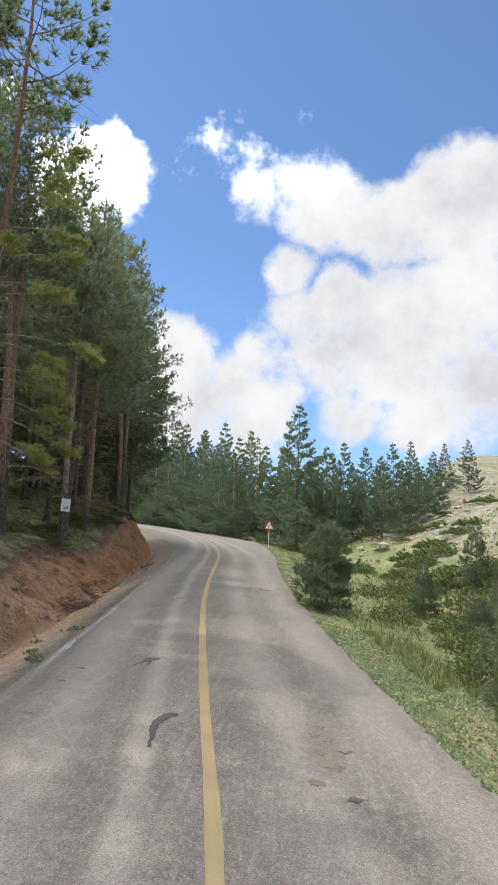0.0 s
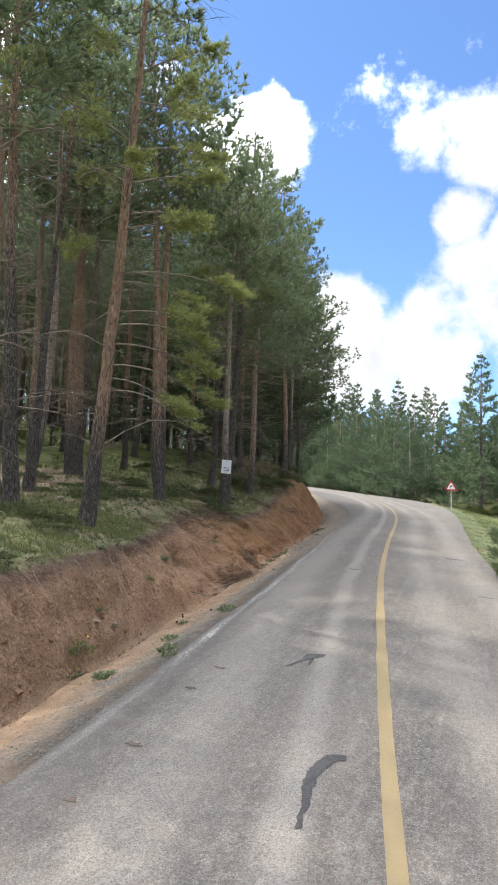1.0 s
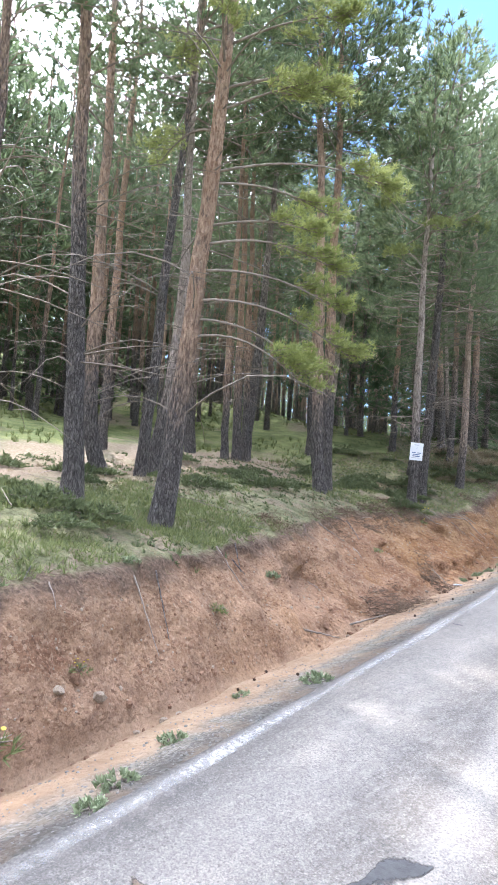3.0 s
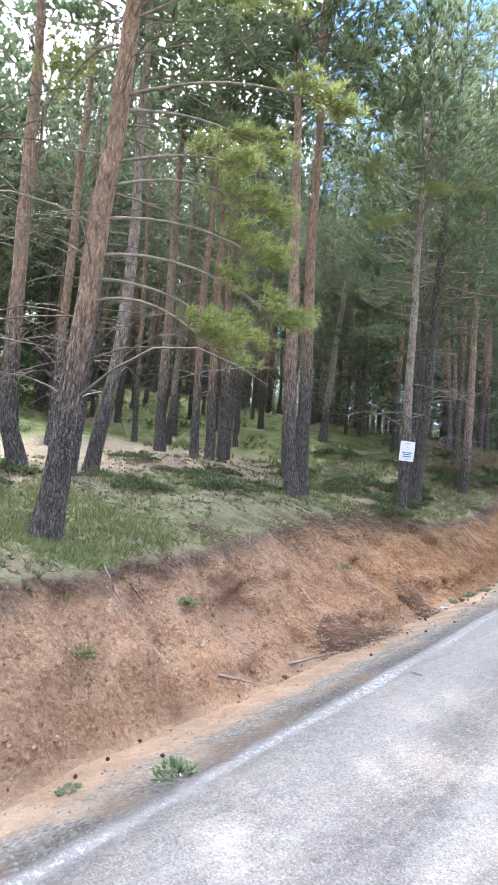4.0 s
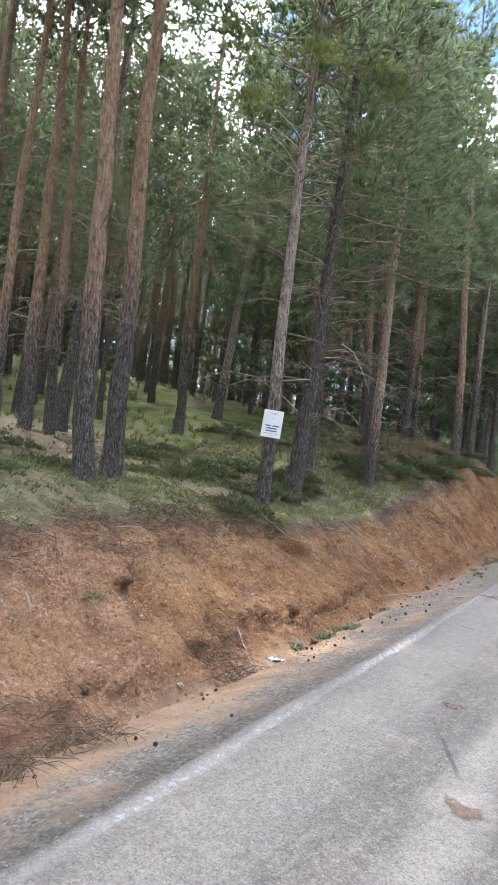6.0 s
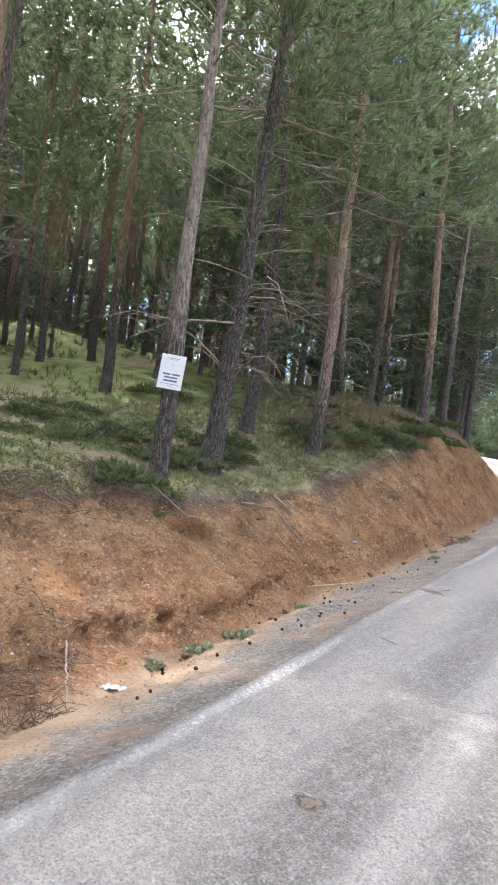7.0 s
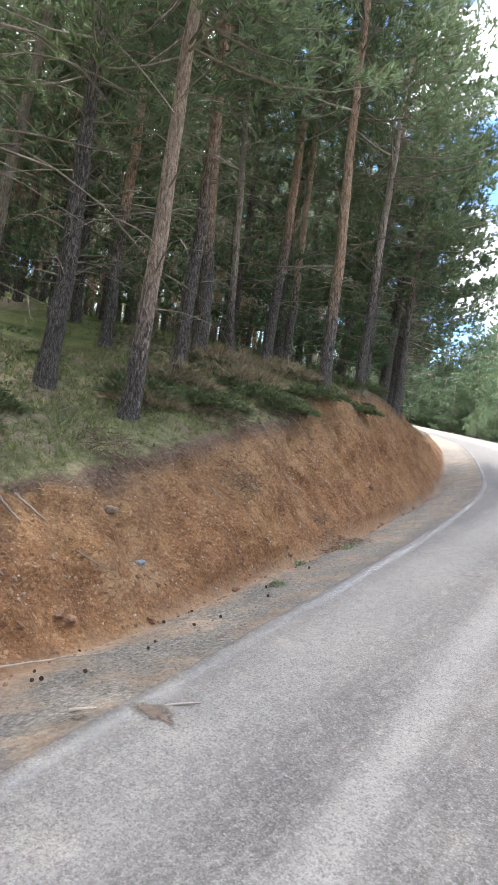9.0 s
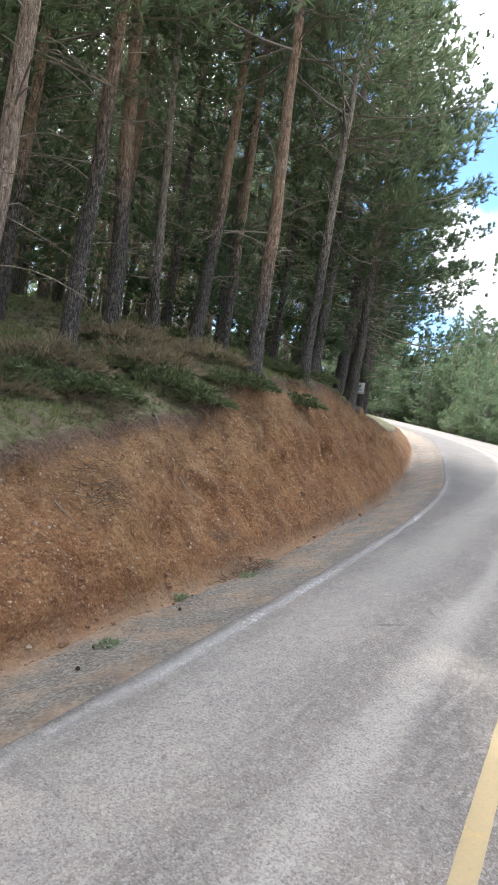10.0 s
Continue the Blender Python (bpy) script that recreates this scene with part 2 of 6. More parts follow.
    clay = n.mix(n.ramp(n.math("ADD", sepco.outputs[1], n.math("MULTIPLY", big, 5.0)), 15.0, 24.0), clay, n.mix(1.0, clay, (0.83, 0.80, 0.67), "MULTIPLY"))
    clay = n.mix(1.0, clay, (0.88, 0.87, 0.85), "MULTIPLY")
    humus = n.mix(n.ramp(fine, 0.35, 0.7), (0.065, 0.044, 0.031), (0.175, 0.120, 0.085))
    turf = n.mix(n.ramp(mid, 0.35, 0.65), (0.100, 0.104, 0.052), (0.205, 0.198, 0.108))
    litter = n.mix(n.ramp(fine, 0.3, 0.7), (0.145, 0.104, 0.072), (0.30, 0.238, 0.178))
    turf = n.mix(n.ramp(n.noise(co, 1.1, 6, 0.7), 0.50, 0.62, 0, 0.85), turf, litter)
    under = n.math("MULTIPLY", n.ramp(n.math("ADD", d, n.math("MULTIPLY", n.math("SUBTRACT", big, 0.5), 4.0)), 5.0, 6.2), n.ramp(sepco.outputs[1], 20.5, 23.5, 1.0, 0.0))
    turf = n.mix(n.math("MULTIPLY", under, n.ramp(mid, 0.3, 0.55, 0.55, 1.0)), turf, litter)
    turf = n.mix(n.ramp(fine, 0.46, 0.72, 0, 0.6), turf, (0.03, 0.034, 0.014))
    turf = n.mix(n.ramp(n.noise(co, 7.0, 5, 0.7), 0.52, 0.68, 0, 0.35), turf, (0.06, 0.055, 0.028))
    wob = n.math("MULTIPLY", n.math("SUBTRACT", mid, 0.5), 0.55)
    wide = n.ramp(n.math("ADD", sepco.outputs[1], n.math("MULTIPLY", big, 6.0)), 19.0, 25.0, 0.0, 0.42)
    wide = n.math("ADD", wide, n.ramp(n.math("ADD", sepco.outputs[1], n.math("MULTIPLY", big, 4.0)), 31.0, 37.0, 0.0, 0.6))
    c = n.mix(n.ramp(n.math("SUBTRACT", n.math("ADD", d, wob), wide), 0.42, 0.72), gravel, sand)
    rim = n.math("MULTIPLY", n.ramp(n.math("ADD", d, n.math("MULTIPLY", wob, 0.5)), 0.10, 0.40, 0.9, 0.0), n.ramp(n.math("ADD", sepco.outputs[1], n.math("MULTIPLY", big, 5.0)), 15.0, 24.0, 1.0, 0.45))
    c = n.mix(rim, c, (0.50, 0.51, 0.53), "MULTIPLY")
    c = n.mix(n.ramp(n.math("ADD", d, n.math("MULTIPLY", wob, 0.6)), 1.12, 1.36), c, clay)
    c = n.mix(n.ramp(n.math("ADD", up, n.math("MULTIPLY", wob, 0.7)), -0.22, 0.0), c, humus)
    c = n.mix(n.ramp(n.math("ADD", up, n.math("MULTIPLY", wob, 1.0)), -0.02, 0.22), c, turf)
    crumbs = n.voronoi(co, 15)
    h = n.math("ADD", n.math("ADD", fine, n.math("MULTIPLY", pebb, -0.6)), n.math("MULTIPLY", crumbs, -0.9))
    h = n.math("ADD", h, n.math("MULTIPLY", n.noise(co, 75, 4, 0.75), 0.7))
    nb = n.bump(n.noise(co, 5.0, 6, 0.64), 0.6, 0.13)
    finish(n, c, 0.95, n.bump(h, 0.75, 0.038, nb), 0.15)
    return m


def mat_ground():
    m, n = material("hillside_ground")
    co, side = n.co(), n.attr("side")
    big, mid, fine = n.noise(co, 0.16, 4), n.noise(co, 1.6, 5, 0.65), n.noise(co, 14, 5, 0.7)
    turf = n.mix(n.ramp(mid, 0.35, 0.65), (0.085, 0.108, 0.038), (0.18, 0.200, 0.078))
    litter = n.mix(n.ramp(fine, 0.3, 0.7), (0.165, 0.122, 0.085), (0.29, 0.238, 0.178))
    place = n.add("ShaderNodeSeparateXYZ")
    n.link(co, place.inputs[0])
    reach = n.math("ADD", side, n.math("MULTIPLY", n.math("SUBTRACT", n.noise(co, 0.5, 5, 0.65), 0.5), 4.0))
    near = n.math("MULTIPLY", n.ramp(reach, 9.4, 10.6, 1.0, 0.0), n.ramp(place.outputs[1], 20.5, 23.5, 1.0, 0.0))
    patchy = n.ramp(n.noise(co, 0.33, 5, 0.6), 0.52, 0.66, 0.0, 0.8)
    floor = n.mix(n.math("MAXIMUM", patchy, n.math("MULTIPLY", near, n.ramp(mid, 0.3, 0.55, 0.6, 1.0))), turf, litter)
    floor = n.mix(n.ramp(n.noise(co, 24, 5, 0.7), 0.46, 0.74, 0, 0.5), floor, (0.035, 0.036, 0.016))
    grass = n.mix(n.ramp(mid, 0.3, 0.7), (0.058, 0.080, 0.030), (0.120, 0.138, 0.056))
    grass = n.mix(n.ramp(n.noise(co, 0.5, 5, 0.65), 0.50, 0.62, 0, 0.6), grass, (0.20, 0.142, 0.085))
    grass = n.mix(n.ramp(n.noise(co, 2.3, 5, 0.7), 0.56, 0.66, 0, 0.4), grass, (0.22, 0.19, 0.14))
    grass = n.mix(n.ramp(fine, 0.48, 0.72, 0, 0.5), grass, (0.045, 0.050, 0.024))
    stone = n.mix(n.ramp(mid, 0.35, 0.65), (0.085, 0.076, 0.060), (0.215, 0.194, 0.162))
    stone = n.mix(n.ramp(n.noise(co, 3.6, 6, 0.75), 0.46, 0.62, 0, 0.65), stone, (0.060, 0.066, 0.036))
    stone = n.mix(n.ramp(fine, 0.50, 0.7, 0, 0.6), stone, (0.36, 0.335, 0.295))
    rocky = n.math("MULTIPLY", n.ramp(n.math("ADD", side, n.math("MULTIPLY", n.math("SUBTRACT", big, 0.5), 18.0)), -17.0, -11.0, 1, 0), n.ramp(n.noise(co, 0.9, 5, 0.7), 0.40, 0.54))
    open_land = n.mix(rocky, grass, stone)
    c = n.mix(n.ramp(side, -1.0, 1.0), open_land, floor)
    finish(n, c, 0.95, n.bump(n.math("ADD", fine, mid), 0.8, 0.06), 0.15)
    return m


def mat_bark():
    m, n = material("pine_bark")
    co, h, rnd = n.co(), n.attr("h"), n.add("ShaderNodeObjectInfo").outputs["Random"]
    warp = n.add("ShaderNodeVectorMath")
    warp.operation = "ADD"
    wn = n.add("ShaderNodeTexNoise")
    n.link(co, wn.inputs["Vector"])
    wn.inputs["Scale"].default_value = 9.0
    sc = n.add("ShaderNodeVectorMath")
    sc.operation = "SCALE"
    n.link(wn.outputs["Color"], sc.inputs[0])
    sc.inputs["Scale"].default_value = 0.10
    n.link(co, warp.inputs[0])
    n.link(sc.outputs[0], warp.inputs[1])
    cell = n.add("ShaderNodeTexVoronoi")
    cell.feature = "DISTANCE_TO_EDGE"
    n.link(n.scaled(warp.outputs[0], (1, 1, 0.17)), cell.inputs["Vector"])
    cell.inputs["Scale"].default_value = 42
    fissure = n.ramp(cell.outputs["Distance"], 0.0, 0.20, 1.0, 0.0)
    plates = n.noise(n.scaled(co, (1, 1, 0.25)), 34, 5, 0.65, 0.4)
    fine = n.noise(n.scaled(co, (1, 1, 0.5)), 80, 4, 0.7)
    dark = n.mix(n.ramp(plates, 0.30, 0.70), (0.105, 0.094, 0.088), (0.285, 0.258, 0.240))
    dark = n.mix(n.math("MULTIPLY", fissure, 0.6), dark, (0.022, 0.019, 0.018))
    pale = n.mix(n.ramp(plates, 0.35, 0.65), (0.32, 0.262, 0.225), (0.60, 0.51, 0.44))
    red = n.mix(n.ramp(plates, 0.35, 0.65), (0.34, 0.212, 0.146), (0.59, 0.42, 0.305))
    upper = n.mix(n.ramp(n.math("ADD", rnd, n.attr("hue")), 0.12, 0.6), pale, red)
    flakes = n.noise(n.scaled(co, (1, 1, 0.45)), 13, 4, 0.7)
    upper = n.mix(n.ramp(flakes, 0.55, 0.66, 0, 0.7), upper, (0.13, 0.105, 0.092))
    upper = n.mix(n.ramp(n.noise(co, 1.3, 3), 0.5, 0.7, 0, 0.5), upper, (0.27, 0.235, 0.205))
    at = n.math("ADD", h, n.math("MULTIPLY", n.math("SUBTRACT", plates, 0.5), 3.0))
    c = n.mix(n.ramp(n.math("SUBTRACT", at, n.math("MULTIPLY", rnd, 1.6)), 0.7, 2.7), dark, upper)
    c = n.mix(n.ramp(fine, 0.52, 0.8, 0, 0.45), c, (0.05, 0.04, 0.035))
    deep = n.math("ADD", n.math("ADD", plates, n.math("MULTIPLY", fine, 0.4)), n.math("MULTIPLY", fissure, -0.9))
    finish(n, c, 0.94, n.bump(deep, 1.0, 0.05), 0.12)
    return m


def mat_needles(name, a, b):
    m, n = material(name)
    g = n.add("ShaderNodeNewGeometry")
    rnd = n.add("ShaderNodeObjectInfo").outputs["Random"]
    c = n.mix(g.outputs["Random Per Island"], a, b)
    c = n.mix(n.ramp(rnd, 0.0, 1.0, 0.0, 0.35), c, (0.066, 0.094, 0.048))
    patch = n.noise(n.co(), 0.8, 2)
    c = n.mix(n.ramp(patch, 0.55, 0.75, 0, 0.45), c, (0.13, 0.152, 0.062))
    finish(n, c, 0.5, None, 0.4, 0.0, 0.5)
    return m


def mat_plain(name, a, b, scale, rough=0.9, depth=0.01, strength=0.6, spec=0.2):
    m, n = material(name)
    co = n.co()
    rnd = n.add("ShaderNodeObjectInfo").outputs["Random"]
    f = n.noise(co, scale, 5, 0.65)
    c = n.mix(n.ramp(f, 0.3, 0.7), a, b)
    c = n.mix(n.ramp(rnd, 0, 1, 0.0, 0.3), c, tuple(v * 0.55 for v in a))
    finish(n, c, rough, n.bump(n.noise(co, scale * 4, 4, 0.7), strength, depth), spec)
    return m


def mat_stain(name, a, b, scale, rough, soft, cover):
    """A thin stain: ragged and fading towards its rim."""
    m, n = material(name)
    co, e = n.co(), n.attr("edge")
    f = n.noise(co, scale, 5, 0.7)
    g = n.noise(co, scale * 5, 3, 0.7)
    k = n.math("ADD", e, n.math("MULTIPLY", n.math("SUBTRACT", n.math("ADD", n.math("MULTIPLY", f, 0.6), n.math("MULTIPLY", g, 0.4)), 0.5), 1.3))
    c = n.mix(n.ramp(f, 0.3, 0.7), a, b)
    bs = n.add("ShaderNodeBsdfPrincipled")
    n.link(c, bs.inputs["Base Color"])
    bs.inputs["Roughness"].default_value = rough
    n.link(n.bump(g, 0.5, 0.01), bs.inputs["Normal"])
    tr, mx = n.add("ShaderNodeBsdfTransparent"), n.add("ShaderNodeMixShader")
    n.link(n.ramp(k, 0.30, 0.30 + soft, 0.0, cover), mx.inputs[0])
    n.link(tr.outputs[0], mx.inputs[1])
    n.link(bs.outputs[0], mx.inputs[2])
    n.link(mx.outputs[0], n.add("ShaderNodeOutputMaterial").inputs[0])
    return m


def mat_leaf(name, a, b, trans=0.3):
    m, n = material(name)
    g = n.add("ShaderNodeNewGeometry")
    c = n.mix(g.outputs["Random Per Island"], a, b)
    c = n.mix(n.ramp(n.noise(n.co(), 1.4, 3), 0.4, 0.7, 0, 0.5), c, b)
    finish(n, c, 0.6, None, 0.3, 0.0, trans)
    return m


ASPHALT = mat_asphalt()
YELLOW = mat_paint("worn_yellow_paint", (0.275, 0.182, 0.055), (0.20, 0.152, 0.078), 0.32)
EDGE_PAINT = mat_stain("worn_white_paint", (0.27, 0.26, 0.24), (0.36, 0.348, 0.325), 26, 0.9, 0.45, 0.56)
VERGE, GROUND, BARK = mat_verge(), mat_ground(), mat_bark()
NEEDLES = mat_needles("pine_needles", (0.108, 0.148, 0.080), (0.220, 0.272, 0.136))
# lit copy of NEEDLES: sunshine is put into this paler, yellower colour
NEEDLES_BRIGHT = mat_needles("sun_tinted_needles", (0.200, 0.235, 0.076), (0.37, 0.40, 0.142))
NEEDLES_FIR = mat_needles("open_pine_needles", (0.078, 0.120, 0.068), (0.162, 0.222, 0.114))
DEADWOOD = mat_plain("dead_wood", (0.17, 0.14, 0.115), (0.34, 0.29, 0.245), 9)
ROCK = mat_plain("field_stone", (0.21, 0.165, 0.122), (0.38, 0.315, 0.24), 7)
BLUEROCK = mat_plain("blue_grey_stone", (0.16, 0.19, 0.21), (0.27, 0.31, 0.33), 7)
CONE = mat_plain("pine_cone_scales", (0.028, 0.018, 0.012), (0.085, 0.055, 0.035), 60)
STAIN = mat_stain("tar_stain", (0.022, 0.022, 0.023), (0.042, 0.042, 0.042), 16, 0.85, 0.42, 0.92)
MUD = mat_stain("dried_mud", (0.070, 0.048, 0.033), (0.130, 0.094, 0.067), 24, 0.95, 0.55, 0.9)
CLOD = mat_plain("clay_clod", (0.15, 0.085, 0.052), (0.27, 0.165, 0.105), 9, 0.95, 0.02)
STEEL = mat_plain("galvanised_steel", (0.42, 0.43, 0.44), (0.52, 0.53, 0.54), 12, 0.5, 0.002, 0.2, 0.5)
SIGN_WHITE = mat_plain("sign_white", (0.80, 0.80, 0.79), (0.86, 0.86, 0.85), 3, 0.45, 0.001, 0.1, 0.4)
SIGN_RED = mat_plain("sign_red", (0.52, 0.035, 0.03), (0.60, 0.06, 0.05), 3, 0.45, 0.001, 0.1, 0.4)
SIGN_BLACK = mat_plain("sign_black", (0.02, 0.02, 0.02), (0.03, 0.03, 0.03), 3, 0.5, 0.001, 0.1, 0.3)
INK_BLUE = mat_plain("printed_blue", (0.10, 0.15, 0.30), (0.14, 0.19, 0.35), 30, 0.6, 0.001, 0.1, 0.3)
INK_GREY = mat_plain("printed_grey", (0.24, 0.27, 0.33), (0.30, 0.33, 0.40), 30, 0.6, 0.001, 0.1, 0.3)
PAPER = mat_plain("laminated_paper", (0.74, 0.76, 0.79), (0.80, 0.82, 0.85), 4, 0.4, 0.001, 0.1, 0.4)
PLASTIC = mat_plain("blue_plastic", (0.16, 0.26, 0.45), (0.38, 0.46, 0.58), 14, 0.35, 0.004, 0.4, 0.5)
GRASS = mat_leaf("forest_grass", (0.105, 0.132, 0.045), (0.215, 0.240, 0.095))
DRYGRASS = mat_leaf("dry_grass", (0.20, 0.155, 0.085), (0.33, 0.27, 0.16), 0.2)
WEED = mat_leaf("roadside_weed", (0.15, 0.19, 0.095), (0.31, 0.35, 0.215))
SHRUB = mat_leaf("juniper_shrub", (0.070, 0.092, 0.044), (0.155, 0.180, 0.082))
HILLBUSH = mat_leaf("hillside_bush", (0.065, 0.095, 0.032), (0.15, 0.18, 0.06))
BROWNTWIG = mat_leaf("brown_brushwood", (0.145, 0.115, 0.070), (0.30, 0.245, 0.155), 0.1)
FLOWER = mat_plain("yellow_petals", (0.55, 0.40, 0.03), (0.68, 0.52, 0.06), 20, 0.7, 0.001, 0.1)

# ---------------------------------------------------------------- the lie of the land
GX, GY = -0.0683, 0.0552              # the road falls to its right and climbs ahead
# stations: left edge, yellow line, right edge
STATIONS = [((-1.3, -40), (1.9, -40), (4.6, -40)), ((-1.7, -16), (1.1, -16), (3.6, -16)), ((-2.35, 0), (0.22, 0), (2.62, 0)), ((-2.75, 5), (-0.42, 5), (2.1, 5)),
            ((-3.17, 10), (-1.1, 10), (1.42, 10)), ((-3.62, 15), (-1.72, 15), (0.9, 15)), ((-4.10, 20), (-2.2, 20), (0.47, 20)),
            ((-4.60, 25), (-2.62, 25), (0.12, 25)), ((-5.14, 30), (-3.0, 30.3), (-0.12, 30.6)), ((-6.25, 37), (-3.75, 38), (-0.45, 39)),
            ((-8.4, 45), (-5.2, 47.5), (-1.2, 50)), ((-11.75, 56), (-8.1, 59.2), (-3.6, 63.5)), ((-17.5, 71), (-14.2, 73.2), (-10.4, 75.5)),
            ((-28.5, 85), (-26.6, 88), (-24.0, 91)), ((-46.0, 98), (-44.4, 101), (-42.5, 104.6)), ((-70.0, 108), (-69.0, 111.2), (-68.0, 115)), ((-110.0, 118), (-109.2, 121.4), (-108.4, 125.4))]


def spline(points, per=24):
    p = np.array(points, float)
    p = np.vstack([2 * p[0] - p[1], p, 2 * p[-1] - p[-2]])
    out = []
    for i in range(1, len(p) - 2):
        t = np.linspace(0, 1, per, endpoint=False)[:, None]
        a, b, c, d = p[i - 1:i + 3]
        out.append(0.5 * (2 * b + (c - a) * t + (2 * a - 5 * b + 4 * c - d) * t ** 2 + (3 * b - a - 3 * c + d) * t ** 3))
    return np.vstack(out + [p[-2:-1]])


LEFT, LINE, RIGHT = (spline([s[i] for s in STATIONS]) for i in range(3))


def hash2(ix, iy, seed):
    v = np.sin(ix * 127.1 + iy * 311.7 + seed * 74.7) * 43758.5453
    return v - np.floor(v)


def value_noise(x, y, seed=0):
    ix, iy = np.floor(x), np.floor(y)
    fx, fy = x - ix, y - iy
    fx, fy = fx * fx * (3 - 2 * fx), fy * fy * (3 - 2 * fy)
    a, b = hash2(ix, iy, seed), hash2(ix + 1, iy, seed)
    c, d = hash2(ix, iy + 1, seed), hash2(ix + 1, iy + 1, seed)
    return (a + (b - a) * fx) * (1 - fy) + (c + (d - c) * fx) * fy - 0.5


def fbm(x, y, octaves=4, seed=0, gain=0.5):
    v, a = 0.0, 1.0
    for k in range(octaves):
        v = v + a * value_noise(x, y, seed + k)
        x, y, a = x * 2.03 + 5.1, y * 2.03 + 1.7, a * gain
    return v


def plane(x, y):
    return GX * x + GY * y


def signed(x, y, line):
    """Distance from a line along the road, positive to its left, and the nearest point's y."""
    x, y = np.asarray(x, float), np.asarray(y, float)
    best, side, at = np.full(x.shape, 1e9), np.zeros(x.shape), np.zeros(x.shape)
    for p, q in zip(line[:-1], line[1:]):
        d = q - p
        t = np.clip(((x - p[0]) * d[0] + (y - p[1]) * d[1]) / (d @ d), 0, 1)
        dx, dy = x - p[0] - t * d[0], y - p[1] - t * d[1]
        r = np.hypot(dx, dy)
        near = r < best
        best = np.where(near, r, best)
        side = np.where(near, np.sign(d[0] * dy - d[1] * dx), side)
        at = np.where(near, p[1] + t * d[1], at)
    return best * side, at


COARSE_L, COARSE_R = LEFT[::4], RIGHT[::4]
LIP_Y = [-20, 5, 9.2, 11, 12.5, 17, 20.5, 23, 25, 27, 28.5, 31, 36, 42, 50, 60, 90, 170]
LIP_D = [1.8, 1.8, 1.85, 2.05, 2.4, 2.95, 2.65, 2.5, 2.5, 2.5, 2.45, 2.75, 2.8, 2.6, 2.3, 2.2, 2.2, 2.2]
LIP_H = [0.5, 0.62, 0.68, 0.60, 0.60, 0.68, 0.50, 0.45, 0.75, 1.05, 1.2, 1.85, 1.95, 1.3, 0.6, 0.35, 0.3, 0.3]


def lip(at):
    return np.interp(at, LIP_Y, LIP_D), np.interp(at, LIP_Y, LIP_H)


def left_profile(d, at):
    """Height over the plane of the road, to the left of the asphalt."""
    ld, lh = lip(at)
    base = np.interp(d, [-1, 0, 0.12, 0.5, 1.05, 1.25], [-0.015, -0.015, -0.045, -0.19, -0.37, -0.42])
    f = np.clip((d - 1.22) / (ld - 1.22), 0, 1)
    face = -0.42 + (lh + 0.42) * (0.72 * f + 0.28 * np.sin(f * math.pi / 2))
    beyond = lh + np.interp(d - ld, [0, 0.5, 1.4, 5.2, 7.4, 14, 26, 45, 75, 130, 300], [0, 0.16, 0.33, 0.72, 0.95, 1.6, 2.6, 6.5, 16.0, 32.0, 40.0])
    return np.where(d < 1.22, base, np.where(d < ld, face, beyond))


def right_profile(r):
    """Height over the plane of the road, r metres to the right of the asphalt."""
    return np.interp(r, [0, 0.3, 1.4, 2.6, 5.0, 8.0, 11.0, 16.0, 22.0, 50.0, 90.0, 200.0, 1500.0], [-0.03, -0.06, -0.14, -0.42, -0.95, -0.75, 0.25, 2.1, 4.7, 14.6, 21.5, 18.0, -60.0])


def terrain(x, y):
    x, y = np.asarray(x, float), np.asarray(y, float)
    dl, at = signed(x, y, COARSE_L)
    dr, _ = signed(x, y, COARSE_R)
    far = np.clip((np.hypot(x, y) - 150) / 400, 0, 1)
    right = right_profile(np.maximum(-dr, 0))
    z = np.where(dl > 0, left_profile(np.maximum(dl, 0), at), np.where(dr < 0, np.where(right > 0, right * (1 - np.clip((0.26 - x / np.maximum(y, 1)) / 0.12, 0, 1) * np.clip((y - 58) / 50, 0, 0.6)), right), -0.04))
    rough = np.clip(np.maximum(dl - 3.5, -dr - 1.5) / 3, 0, 1)
    z = z + rough * (0.45 * fbm(x * 0.16, y * 0.16, 4, 3) + 0.12 * fbm(x * 0.9, y * 0.9, 3, 9))
    return np.clip(plane(x, y), -12, 14) * (1 - far) + far * 6 + z, dl, dr


def height(x, y):
    return float(terrain(np.array([x]), np.array([y]))[0][0])


# ---------------------------------------------------------------- mesh helpers


def mesh_of(name, verts, faces, mat, smooth=True, attrs=()):
    me = bpy.data.meshes.new(name)
    me.from_pydata([tuple(v) for v in verts] if not isinstance(verts, np.ndarray) else verts.tolist(), [], faces if isinstance(faces, list) else faces.tolist())
    for key, values in attrs:
        me.attributes.new(key, "FLOAT", "POINT").data.foreach_set("value", np.asarray(values, np.float32))
    if mat is not None:
        me.materials.append(mat)
    if smooth:
        me.polygons.foreach_set("use_smooth", [True] * len(me.polygons))
    me.update()
    return me


def grid_mesh(name, xyz, mat, attrs=()):
    r, c = xyz.shape[:2]
    i = np.arange(r * c).reshape(r, c)
    faces = np.stack([i[:-1, :-1], i[:-1, 1:], i[1:, 1:], i[1:, :-1]], -1).reshape(-1, 4)
    return mesh_of(name, xyz.reshape(-1, 3), faces, mat, True, [(k, v.reshape(-1)) for k, v in attrs])


def thing(name, label, category, m=None, group="", kind=""):
    ob = new(name)
    ob.empty_display_size = 0.2
    if m is not None:
        ob.matrix_world = m
    return tagged(ob, label, category, group, kind)


